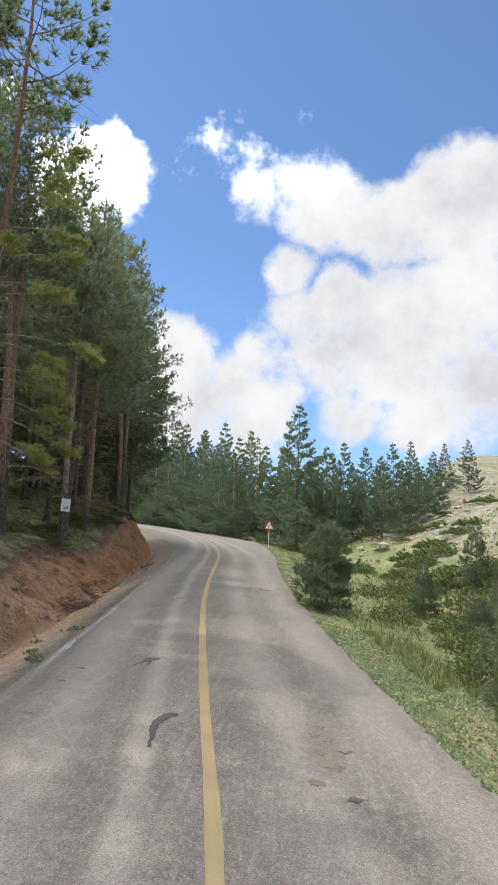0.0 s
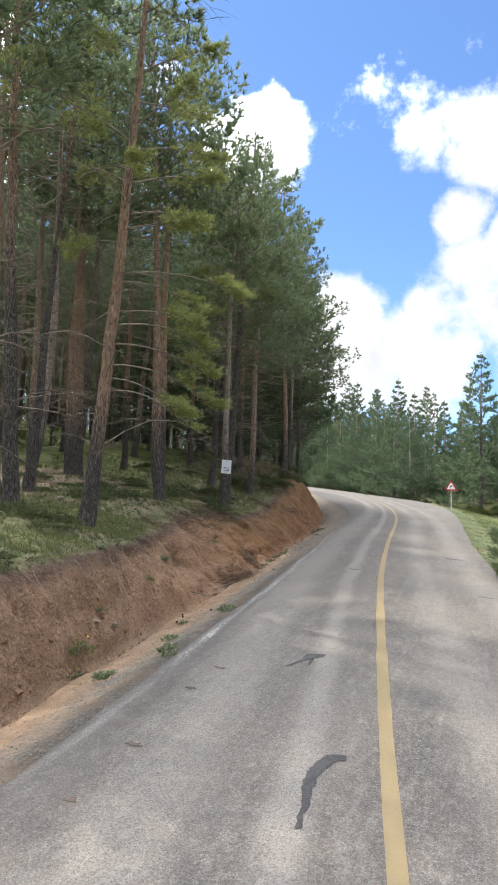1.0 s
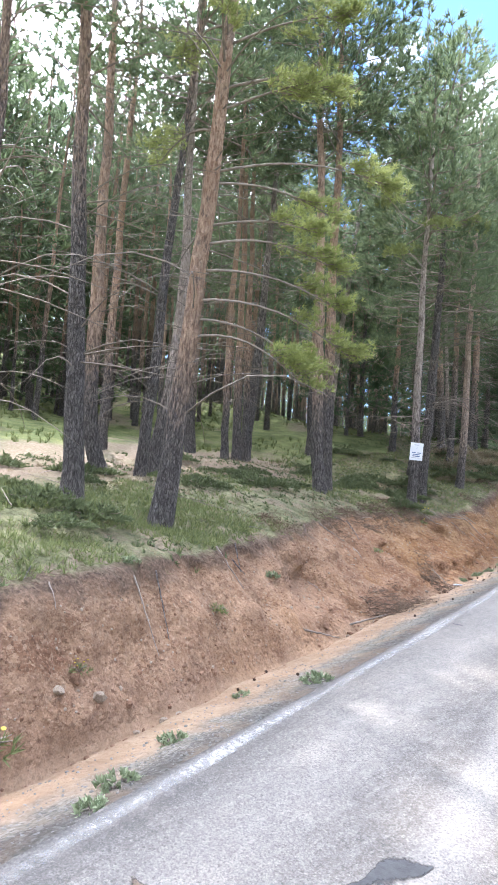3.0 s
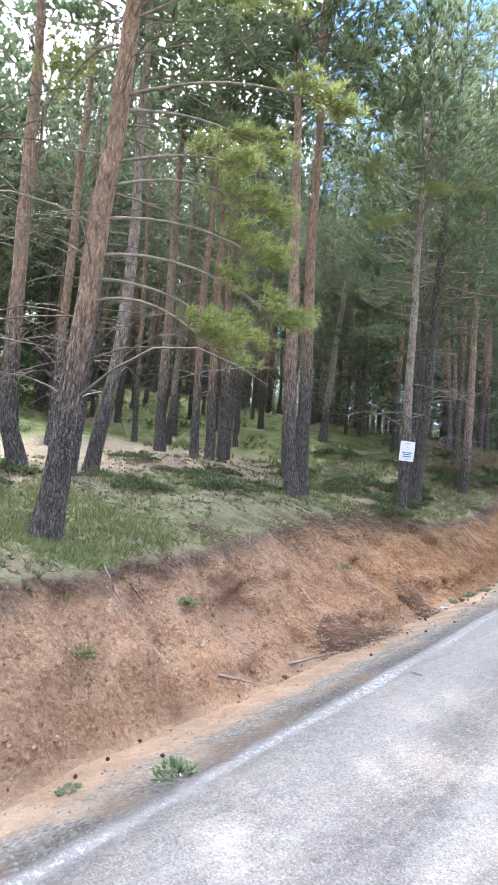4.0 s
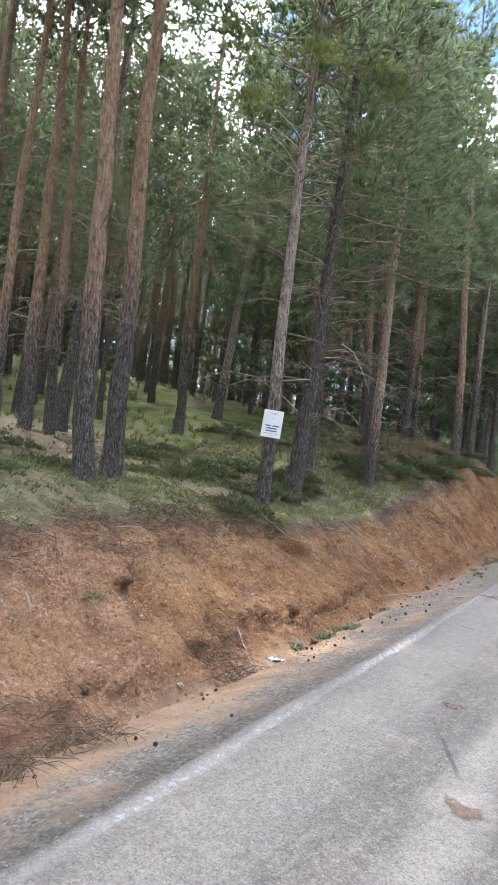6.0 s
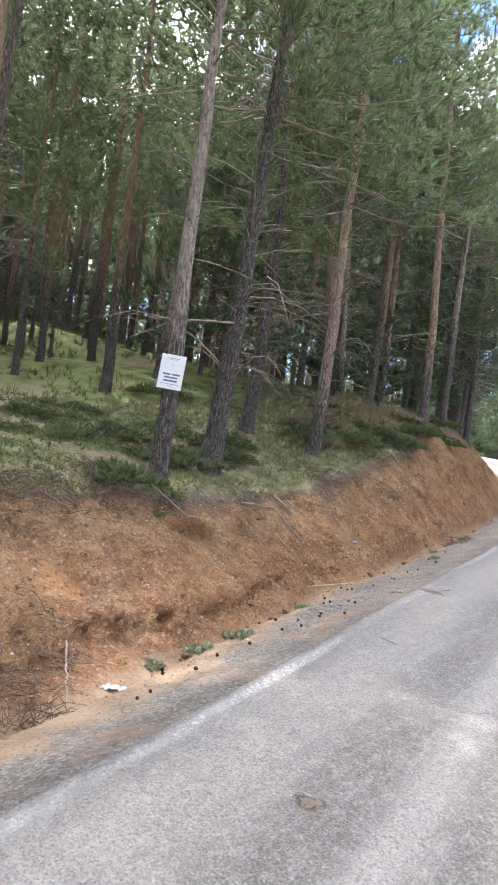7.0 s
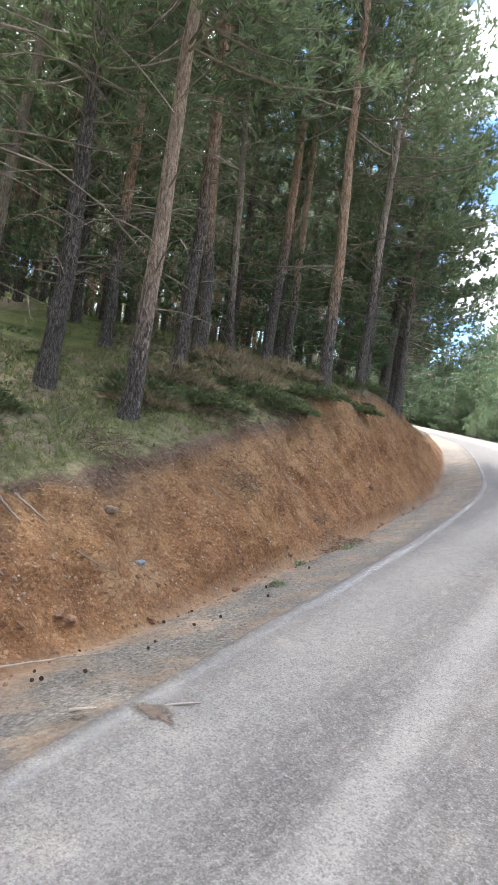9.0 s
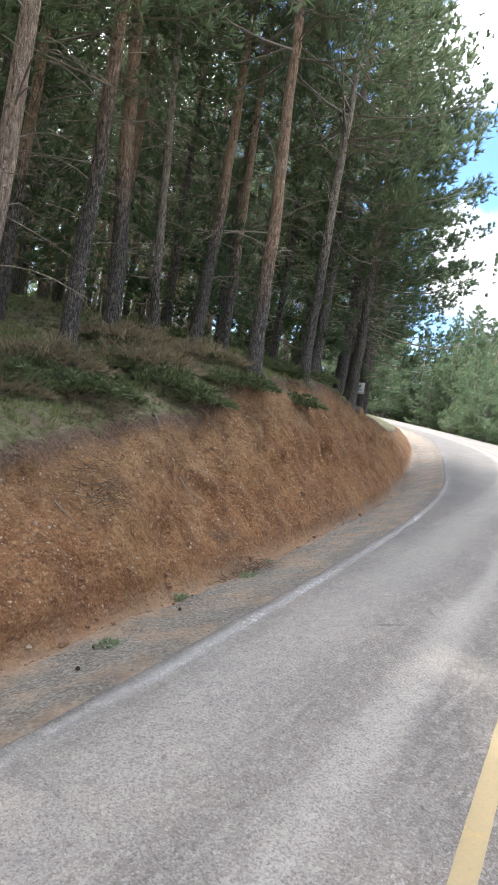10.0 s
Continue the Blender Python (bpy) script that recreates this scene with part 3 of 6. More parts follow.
def part(name, me, parent, label=""):
    ob = new(name, me)
    ob.parent = parent
    return tagged(ob, label) if label else ob


def single(name, me, m, label, category, group="", kind=""):
    ob = new(name, me)
    ob.matrix_world = m
    return tagged(ob, label, category, group, kind)


class Soup:
    """Gathers many small pieces into one mesh."""

    def __init__(self):
        self.v, self.f, self.a, self.n = [], [], [], 0

    def add(self, verts, faces, attr=None):
        verts = np.asarray(verts, float)
        self.v.append(verts)
        self.f.extend([tuple(int(i) + self.n for i in f) for f in faces])
        self.a.append(np.zeros(len(verts)) if attr is None else np.asarray(attr, float))
        self.n += len(verts)

    def tube(self, pts, radii, sides=6, attr=None):
        pts = np.asarray(pts, float)
        k = len(pts)
        rings = []
        tan = np.gradient(pts, axis=0)
        tan /= np.linalg.norm(tan, axis=1)[:, None] + 1e-9
        ref = np.array([0.31, 0.93, 0.17]) if abs(tan[0][2]) > 0.6 else np.array([0, 0, 1.0])
        ang = np.linspace(0, 2 * math.pi, sides, endpoint=False)
        for p, t, r in zip(pts, tan, radii):
            u = np.cross(t, ref)
            u /= np.linalg.norm(u) + 1e-9
            w = np.cross(t, u)
            rings.append(p + r * (np.cos(ang)[:, None] * u + np.sin(ang)[:, None] * w))
        faces = [(i * sides + j, i * sides + (j + 1) % sides, (i + 1) * sides + (j + 1) % sides, (i + 1) * sides + j) for i in range(k - 1) for j in range(sides)]
        faces.append(tuple(range((k - 1) * sides, k * sides)))
        self.add(np.vstack(rings), faces, None if attr is None else np.repeat(attr, sides))

    def mesh(self, name, mat, smooth=True, attr=""):
        return mesh_of(name, np.vstack(self.v), self.f, mat, smooth, [(attr, np.concatenate(self.a))] if attr else ())


def blades(rng, roots, lean, length, width, per, spread):
    """Thin triangles: needles or grass, per root."""
    n = len(roots)
    p = np.repeat(roots, per, 0)
    d = np.repeat(lean, per, 0) + rng.normal(0, spread, (n * per, 3))
    d /= np.linalg.norm(d, axis=1)[:, None] + 1e-9
    side = np.cross(d, rng.normal(0, 1, (n * per, 3)))
    side /= np.linalg.norm(side, axis=1)[:, None] + 1e-9
    ln = (np.repeat(np.broadcast_to(length, (n,)), per) * rng.uniform(0.6, 1.15, n * per))[:, None]
    wd = np.repeat(np.broadcast_to(width, (n,)), per)[:, None]
    tri = np.stack([p - side * wd, p + side * wd, p + d * ln], 1).reshape(-1, 3)
    return tri, np.arange(len(tri)).reshape(-1, 3)


# ---------------------------------------------------------------- ground, verge and road


def ramp_steps(lo, hi, a, b, fine):
    """Grid lines from lo to hi, fine between a and b and widening outside."""
    mid = list(np.arange(a, b + 1e-6, fine))
    step, v, low = fine, a, []
    while v > lo:
        step *= 1.18
        v -= step
        low.append(max(v, lo))
    step, v, high = fine, b, []
    while v < hi:
        step *= 1.18
        v += step
        high.append(min(v, hi))
    return np.array(low[::-1] + mid + high)


def build_ground():
    xs, ys = ramp_steps(-1500, 1500, -40, 40, 0.8), ramp_steps(-900, 2200, -14, 100, 0.8)
    gx, gy = np.meshgrid(xs, ys)
    z, dl, dr = terrain(gx, gy)
    z = z - 1.6 * np.clip((6.9 - dl) / 1.2, 0, 1) * (dl > 0) - 1.6 * ((dl <= 0) & (dr >= 0)) - 1.2 * np.clip((6.4 + dr) / 1.2, 0, 1) * (dr < 0)
    side = np.where(dl > 0, dl, np.minimum(dr, 0))
    me = grid_mesh("ground", np.stack([gx, gy, z], -1), GROUND, [("side", side)])
    tagged(new("ground", me), "mountain hillside ground with grass, needle litter and pale stones", "ground", kind="structure")


def normals_of(line):
    t = np.gradient(line, axis=0)
    t /= np.linalg.norm(t, axis=1)[:, None]
    return np.stack([-t[:, 1], t[:, 0]], 1)


def resample(line, step, lo, hi):
    s = np.concatenate([[0], np.cumsum(np.hypot(*np.diff(line, axis=0).T))])
    y0, y1 = np.interp([lo, hi], line[:, 1], s)
    t = np.arange(y0, y1, step)
    return np.stack([np.interp(t, s, line[:, 0]), np.interp(t, s, line[:, 1])], 1)


def smooth_line(line, k=9):
    w = np.ones(k) / k
    pad = np.vstack([np.repeat(line[:1], k // 2, 0), line, np.repeat(line[-1:], k // 2, 0)])
    return np.stack([np.convolve(pad[:, i], w, "valid") for i in (0, 1)], 1)


def bank_z(p, d, at):
    """Verge and bank surface with its clods, gullies and worn lip."""
    x, y = p[..., 0], p[..., 1]
    ld, _ = lip(at)
    ld2 = ld + 0.22 * fbm(y * 0.8, x * 0.3, 3, 21)
    z = left_profile(np.clip(d + (ld - ld2) * np.clip((d - 1.3) / 0.8, 0, 1), 0, None), at)
    face = np.clip((d - 1.2) / 0.25, 0, 1) * np.clip((ld2 + 0.1 - d) / 0.3, 0, 1)
    ditch = np.exp(-((d - 1.2 - 0.25 * fbm(y * 0.6, 0 * y, 3, 5)) / 0.13) ** 2)
    rough = 0.20 * fbm(x * 1.3, y * 1.3, 5, 31, 0.58) - 0.14 * np.abs(fbm(x * 2.4, y * 2.2, 4, 37)) + 0.06 * fbm(x * 7, y * 7, 3, 41)
    z = z + face * (rough + 0.03) - 0.09 * ditch
    z = z + np.clip((d - 0.1) / 0.5, 0, 1) * (1 - face) * (0.035 * fbm(x * 3, y * 3, 4, 51) + 0.012 * fbm(x * 16, y * 16, 2, 57))
    over = np.clip((d - ld2 - 0.1) / 1.0, 0, 1)
    z = z + over * (0.16 * fbm(x * 0.9, y * 0.9, 4, 61))
    return z, d - ld2


def build_left_verge(lo, hi, step, name, ds):
    base = smooth_line(resample(smooth_line(LEFT, 25), step, lo, hi), 15)
    nrm = normals_of(base)
    ds = np.array(ds)
    p = base[:, None, :] + nrm[:, None, :] * ds[None, :, None]
    d = np.broadcast_to(ds, p.shape[:2])
    at = np.broadcast_to(base[:, 1:2], p.shape[:2])
    z, up = bank_z(p, d, at)
    face = np.clip((d - 1.3) / 0.3, 0, 1) * np.clip((0.15 - up) / 0.3, 0, 1)
    crumb = 0.13 * fbm(at * 2.4, z * 0.6, 3, 42) - 0.10 * np.abs(fbm(at * 3.4 + z * 0.8, z * 0.4, 3, 44)) + 0.13 * fbm(at * 1.6, z * 2.2, 3, 43) + 0.07 * fbm(at * 4.3 + 9, z * 5.5, 3, 45) - 0.05 * np.abs(fbm(at * 7.0, z * 8.0, 3, 47))
    ledge = 0.10 * np.exp(-((z + 0.16) / 0.08) ** 2) * np.clip(3.0 * fbm(at * 0.45, 0 * at, 3, 49) + 0.35, 0, 1)
    notch = 0.26 * np.exp(-((z + 0.37) / 0.055) ** 2) * np.clip(4.0 * fbm(at * 0.6, 0 * at, 3, 50) + 1.1, 0, 1)
    scar = 0.30 * np.clip(fbm(at * 0.9 + 3, z * 1.6, 3, 46) - 0.12, 0, 1) + 0.03 * fbm(at * 11.0, z * 12.0, 2, 48)
    for sy, sz, wide, tall, deep in ((13.3, 0.02, 0.55, 0.24, 0.42), (9.4, 0.05, 0.4, 0.16, 0.2), (16.6, 0.10, 0.35, 0.16, 0.22), (21.3, 0.15, 0.3, 0.14, 0.18), (33.4, 0.5, 0.5, 0.25, 0.25)):
        scar = scar + deep * np.exp(-np.abs((at - sy + 0.3 * fbm(z * 4, at * 2, 2, 58)) / wide) ** 3 - np.abs((z - sz + 0.2 * fbm(at * 3, z * 2, 2, 59)) / tall) ** 3)
    p = p - nrm[:, None, :] * (face * (crumb + ledge - notch * np.clip((d - 1.3) / 0.1, 0, 1) - scar))[..., None]
    over = (0.05 + 0.13 * fbm(at * 4.0, z * 3.0, 3, 56)) * np.exp(-((z + 0.21) / 0.07) ** 2) * np.clip((d - 1.2) / 0.07, 0, 1) * np.clip(5.0 * fbm(at * 0.5 + 7, 0 * at, 3, 54) + 1.0, 0, 1) * np.clip((1.9 - d) / 0.2, 0, 1)
    p = p - nrm[:, None, :] * over[..., None]
    z = z + plane(p[..., 0], p[..., 1])
    t, _, _ = terrain(p[..., 0], p[..., 1])
    f = np.clip((d - 5.5) / 2.0, 0, 1)
    z = z * (1 - f) + t * f
    z[:, -1] -= 0.3
    z[:, 0] -= 0.05
    return grid_mesh(name, np.concatenate([p, z[..., None]], -1), VERGE, [("d", d), ("up", up)])


def build_right_verge():
    base = smooth_line(resample(smooth_line(RIGHT, 25), 0.3, -14, 120), 9)
    nrm = -normals_of(base)
    ds = np.concatenate([[-0.3], np.arange(0, 4.2, 0.14), np.arange(4.4, 7.3, 0.4)])
    p = base[:, None, :] + nrm[:, None, :] * ds[None, :, None]
    x, y = p[..., 0], p[..., 1]
    d = np.broadcast_to(ds, p.shape[:2])
    z = right_profile(np.maximum(d, 0)) + plane(x, y) + np.clip(d / 0.8, 0, 1) * (0.10 * fbm(x * 1.1, y * 1.1, 4, 71) + 0.03 * fbm(x * 6, y * 6, 3, 73))
    t, _, _ = terrain(x, y)
    f = np.clip((d - 4.0) / 2.0, 0, 1)
    z = z * (1 - f) + t * f
    z[:, -1] -= 0.3
    z[:, 0] -= 0.06
    me = grid_mesh("verge_right", np.concatenate([p, z[..., None]], -1), GROUND, [("side", -d - 0.8)])
    tagged(new("verge_right", me), "weedy roadside verge falling away from the asphalt", "verge", kind="structure")


def strip(name, a, b, mat, lift, cols, lat=None):
    """A band of surface between two lines along the road."""
    t = np.linspace(0, 1, cols)
    xy = a[:, None, :] * (1 - t)[None, :, None] + b[:, None, :] * t[None, :, None]
    z = plane(xy[..., 0], xy[..., 1]) + lift + 0.012 * fbm(xy[..., 0] * 0.7, xy[..., 1] * 0.7, 3, 81)
    attrs = [lat] if lat is not None else []
    return grid_mesh(name, np.concatenate([xy, z[..., None]], -1), mat, attrs)


def build_road():
    l, c, r = (smooth_line(v, 25) for v in (LEFT, LINE, RIGHT))
    # ragged asphalt edges
    fine = [np.stack([np.interp(np.linspace(0, len(v) - 1, 1300), np.arange(len(v)), v[:, i]) for i in (0, 1)], 1) for v in (l, c, r)]
    l, c, r = fine
    y = l[:, 1]
    l = l + normals_of(l) * (0.016 * fbm(y * 1.7, 0 * y, 4, 91))[:, None]
    r = r - normals_of(r) * (0.11 * fbm(y * 1.1, 0 * y + 4, 4, 93))[:, None]
    t = np.concatenate([[0.0, 0.006], np.linspace(0, 1, 13)[1:]])
    t2 = 1 - t[::-1]
    xy = np.concatenate([l[:, None] * (1 - t[:, None]) + c[:, None] * t[:, None], c[:, None] * (1 - t2[1:, None]) + r[:, None] * t2[1:, None]], 1)
    wl, wr = np.hypot(*(c - l).T), np.hypot(*(r - c).T)
    lat = np.concatenate([-wl[:, None] * (1 - t), wr[:, None] * t2[1:]], 1)
    x, yy = xy[..., 0], xy[..., 1]
    z = plane(x, yy) + 0.012 * fbm(x * 0.7, yy * 0.7, 3, 81)
    xyz = np.concatenate([xy, z[..., None]], -1)
    first, last = xyz[:, :1].copy(), xyz[:, -1:].copy()
    first[..., 2] -= 0.09
    last[..., 2] -= 0.12
    xyz = np.concatenate([first, xyz, last], 1)
    lat = np.concatenate([lat[:, :1], lat, lat[:, -1:]], 1)
    road = new("road", grid_mesh("road", xyz, ASPHALT, [("lat", lat)]))
    tagged(road, "worn pale grey asphalt mountain road with ragged edges", "road", kind="structure")
    nc = normals_of(c)
    w = (0.060 + 0.012 * fbm(c[:, 1] * 2.3, 0 * c[:, 1], 3, 95))[:, None]
    me = strip("centre_line", c + nc * w, c - nc * w, YELLOW, 0.005, 3)
    tagged(new("centre_line", me), "worn yellow painted centre line on the asphalt", "road marking", kind="structure")
    n2 = normals_of(l)
    a, b = l - n2 * 0.02, l - n2 * (0.17 + 0.03 * fbm(y * 1.2, 0 * y, 3, 97))[:, None]
    fade = np.tile(np.array([0.0, 0.40, 0.48, 0.40, 0.0]), (len(a), 1)) + 0.55 * fbm(y * 0.35, 0 * y, 4, 99)[:, None]
    me = strip("edge_line", a, b, EDGE_PAINT, 0.005, 5, ("edge", fade))
    tagged(new("edge_line", me), "worn and speckled white edge line along the asphalt", "road marking", kind="structure")


build_ground()
fine_d = np.concatenate([[-0.25, 0.0], np.arange(0.06, 3.5, 0.055), np.arange(3.6, 5.4, 0.15), np.arange(5.6, 7.9, 0.4)])
tagged(new("earth_bank", build_left_verge(1.0, 44.0, 0.07, "earth_bank", fine_d)), "cut bank of bare red clay above a sandy ditch", "bank", kind="structure")
coarse_d = np.concatenate([[-0.25, 0.0], np.arange(0.1, 3.4, 0.2), np.arange(3.6, 7.9, 0.6)])
tagged(new("bank_far", build_left_verge(42.8, 130.0, 0.35, "bank_far", coarse_d)), "grassy earth bank along the far bend", "bank", kind="structure")
tagged(new("bank_behind", build_left_verge(-30.0, 1.9, 0.35, "bank_behind", coarse_d)), "red clay bank beside the road", "bank", kind="structure")
build_right_verge()
build_road()

# ---------------------------------------------------------------- pines


def trunk_mesh(rng, tall, radius, bend=0.0, sides=12, kink=None, tone=1.0, hue=0.0):
    k = max(12, int(tall * 2.2))
    t = np.linspace(0, 1, k) ** 1.15
    h = t * tall
    wx, wy = np.cumsum(rng.normal(0, 0.012, k)) * tall / 12, np.cumsum(rng.normal(0, 0.012, k)) * tall / 12
    wx, wy = wx - wx[0] + bend * np.sin(t * math.pi) * 0.5, wy - wy[0]
    if kink:
        wx = wx - kink[0] * np.exp(-(h / kink[1]) ** 2) + kink[0]
    r = radius * (1 - 0.9 * t ** 0.9) + 0.01 + radius * 0.55 * np.exp(-h / 0.28)
    pts = np.stack([wx, wy, h - 0.25], 1)
    s = Soup()
    s.tube(pts, r, sides, attr=h * tone)
    v = s.v[0]
    ang = np.tile(np.arange(sides), k)
    hh = np.repeat(h, sides)
    v[:, :2] += (v[:, :2] - np.repeat(pts[:, :2], sides, 0)) * (0.10 * fbm(ang * 0.9, hh * 1.4, 3, int(rng.integers(50))))[:, None]
    me = s.mesh("trunk", BARK, True, "h")
    red = me.attributes.new("hue", "FLOAT", "POINT")
    red.data.foreach_set("value", np.full(len(me.vertices), hue, dtype=np.float32))
    return me, pts


def limb_curve(rng, root, az, length, rise, droop, k=5):
    t = np.linspace(0, 1, k)
    out = np.array([math.cos(az), math.sin(az)])
    side = np.array([-out[1], out[0]])
    wob = np.cumsum(rng.normal(0, 0.05, k)) * length * 0.35
    z = length * (rise * t - droop * np.sin(t * math.pi) * 0.5 + 0.10 * t ** 3)
    xy = out * (t * length)[:, None] + side * (wob * t)[:, None]
    return np.concatenate([root[:2] + xy, (root[2] + z)[:, None]], 1)


def pine_parts(seed, tall=17.0, radius=0.16, crown=6.5, reach=2.4, limbs=64, tufts=33, needles=12, needle=0.23, wide=0.017, dead=16, bend=0.0, kink=None, dead_reach=1.5, dead_low=1.4, shape="forest", low=(), plates=(), tone=1.0, hue=0.0):
    """Meshes of one pine: trunk, crown of needles, bare limbs.
    low: extra leafy boughs (height, azimuth, length, tufts); plates: long bare limbs with flat sprays at the end (height, azimuth, length, drop, bare share)."""
    rng = np.random.default_rng(seed)
    trunk, axis = trunk_mesh(rng, tall, radius, bend, 12 if radius > 0.1 else 8, kink, tone, hue)

    def on_axis(h):
        return np.array([np.interp(h, axis[:, 2], axis[:, 0]), np.interp(h, axis[:, 2], axis[:, 1]), h])

    wood, roots, leans, sizes = Soup(), [], [], []

    def bough(h, az, length, rise, droop, count, bare=0.28):
        c = limb_curve(rng, on_axis(h), az, length, rise, droop)
        wood.tube(c, np.linspace(0.010 + 0.007 * length, 0.005, len(c)), 3)
        d = c[-1] - c[0]
        d /= np.linalg.norm(d)
        side = np.cross(d, [0, 0, 1.0])
        side /= np.linalg.norm(side) + 1e-9
        # tufts sit in plates at the ends of side twigs
        t = 1 - rng.uniform(0, 1, count) ** 1.5 * (1 - bare)
        if shape == "fan":
            t = np.clip(np.round(t * 2.6 * length) / (2.6 * length) + rng.normal(0, 0.012, count), bare * 0.8, 1.0)
        at = np.stack([np.interp(t, np.linspace(0, 1, len(c)), c[:, i]) for i in range(3)], 1)
        w = (1.08 - t) * length * (0.55 if shape != "fan" else 0.34) + 0.12
        off = rng.uniform(-1, 1, count)
        at = at + side * (off * w)[:, None] + d * (np.abs(off) * w * (0.8 if shape == "fan" else 0.35))[:, None]
        at[:, 2] += rng.normal(0.03, 0.07, count) * (0.6 + 0.25 * length) - 0.05 * np.abs(off)
        roots.append(at)
        sizes.append(np.full(count, 0.55 + 0.45 * min(1.0, 1.6 * length / reach)))
        leans.append(d * 0.55 + side * (off * 0.7)[:, None] + np.array([0, 0, 0.55]))

    for i in range(limbs):
        u = (i + rng.uniform(0, 1)) / limbs
        if shape != "forest":
            u = min(0.985, (math.floor(u * limbs / 5) + 0.5 + rng.normal(0, 0.2)) * 5 / limbs)
        h = crown + (tall - crown - 0.3) * u
        if shape == "forest":
            ln = reach * (0.35 + 0.75 * math.sin(min(1.0, u * 1.7 + 0.25) * math.pi * 0.5)) * (1 - u ** 2.2) + 0.25
            rise = 0.05 + 0.55 * u + rng.normal(0, 0.1)
        else:
            ln = reach * (1 - u ** 1.25) * rng.uniform(0.72, 1.12) + 0.2
            rise = 0.02 + 0.5 * u + rng.normal(0, 0.08)
        bough(h, i * 2.4 + rng.normal(0, 0.5), ln * rng.uniform(0.75, 1.15), rise, rng.uniform(0.05, 0.22), max(4, int(tufts * (0.2 + 0.8 * ln / reach))))
    roots.append(on_axis(tall - 0.35)[None] + rng.normal(0, 1, (8, 3)) * (0.06, 0.06, 0.2))
    leans.append(np.tile([0, 0, 1.0], (8, 1)))
    sizes.append(np.full(8, 0.5))
    low_at = len(roots)
    for h, az, ln, cnt in low:
        bough(h, az, ln, -0.12, -0.3, cnt * 3, 0.5)
    own = np.random.default_rng(seed + 500)
    for h, az, ln, drop, bare in plates:
        root = on_axis(h)
        out, side = np.array([math.cos(az), math.sin(az), 0.0]), np.array([-math.sin(az), math.cos(az), 0.0])
        t = np.linspace(0, 1, 9)
        c = root + out * (t * ln)[:, None] + side * (0.10 * own.normal() * np.sin(t * 3.0))[:, None]
        c[:, 2] += 0.16 * np.sin(t * math.pi * 0.9) - drop * t ** 1.7
        wood.tube(c, np.linspace(0.021, 0.006, 9), 5)
        for k in range(int(9 + 9 * (1 - bare) * ln)):
            u = bare + (1.0 - bare) * own.uniform(0, 1) ** 0.8
            base = np.array([np.interp(u, t, c[:, i]) for i in range(3)])
            sgn = 1 if k % 2 else -1
            tw = own.uniform(0.18, 0.5) * (1.25 - u)
            tip = base + out * (0.22 + tw * 0.7) + side * (sgn * tw) + np.array([0, 0, own.normal(0.0, 0.055)])
            wood.tube([base, (base + tip) / 2 - (0, 0, 0.02), tip], (0.006, 0.004, 0.002), 3)
            q = own.uniform(0.25, 1.05, 12)[:, None]
            roots.append(base + (tip - base) * q + own.normal(0, 1, (12, 3)) * (0.05, 0.05, 0.030))
            leans.append(np.tile(out * 0.6 + side * sgn * 0.35 + (0, 0, 0.55), (12, 1)))
    green = blades(rng, np.vstack(roots[:low_at]), np.vstack(leans[:low_at]), needle * np.concatenate(sizes[:low_at]), wide * np.concatenate(sizes[:low_at]), needles, 0.5)
    crown_me = mesh_of("crown", green[0], green[1], NEEDLES_FIR if shape in ("open", "fan") else NEEDLES, False)
    low_me = None
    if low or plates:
        # low boughs take the needle colour with sunlight painted in
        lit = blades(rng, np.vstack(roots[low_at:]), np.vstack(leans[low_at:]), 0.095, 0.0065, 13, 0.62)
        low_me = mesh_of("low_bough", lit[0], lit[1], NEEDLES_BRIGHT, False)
    # bare dead limbs, arching out and down, with forked twigs
    for i in range(dead):
        h = rng.uniform(dead_low, crown + 1.2)
        ln = dead_reach * rng.uniform(0.35, 1.25)
        c = limb_curve(rng, on_axis(h), rng.uniform(0, 6.3) if i % 3 else 0.6 + rng.normal(0, 0.5), ln, rng.uniform(-0.5, 0.12), rng.uniform(-0.6, -0.05), 6)
        wood.tube(c, np.linspace(0.006 + 0.005 * ln, 0.0025, len(c)), 3)
        for k in range(int(rng.integers(1, 4))):
            at = c[int(rng.integers(2, 5))]
            c2 = limb_curve(rng, at, rng.uniform(0, 6.3), ln * rng.uniform(0.2, 0.5), rng.uniform(-0.7, 0.25), rng.uniform(-0.3, 0.1), 4)
            wood.tube(c2, np.linspace(0.005, 0.002, len(c2)), 3)
    return trunk, crown_me, wood.mesh("limbs", DEADWOOD), low_me


def lean_pose(x, y, lean_x=0.0, lean_y=0.0, turn=0.0, s=1.0, sink=0.0):
    m = Matrix.Translation((x, y, height(x, y) - sink))
    tilt = Vector((0, 0, 1)).rotation_difference(Vector((lean_x, lean_y, 1)).normalized()).to_matrix().to_4x4()
    return m @ tilt @ Matrix.Rotation(turn, 4, "Z") @ Matrix.Scale(s, 4)


def plant(name, label, m, meshes, group="", category="pine tree"):
    ob = thing(name, label, category, m, group)
    part("trunk", meshes[0], ob)
    part("crown", meshes[1], ob)
    tagged(part("deadwood", meshes[2], ob, "bare dead twigs and limbs"), kind="stuff")
    if meshes[3] is not None:
        part("low_bough", meshes[3], ob, "needle boughs coloured yellow-green as if sunlit")
    return ob


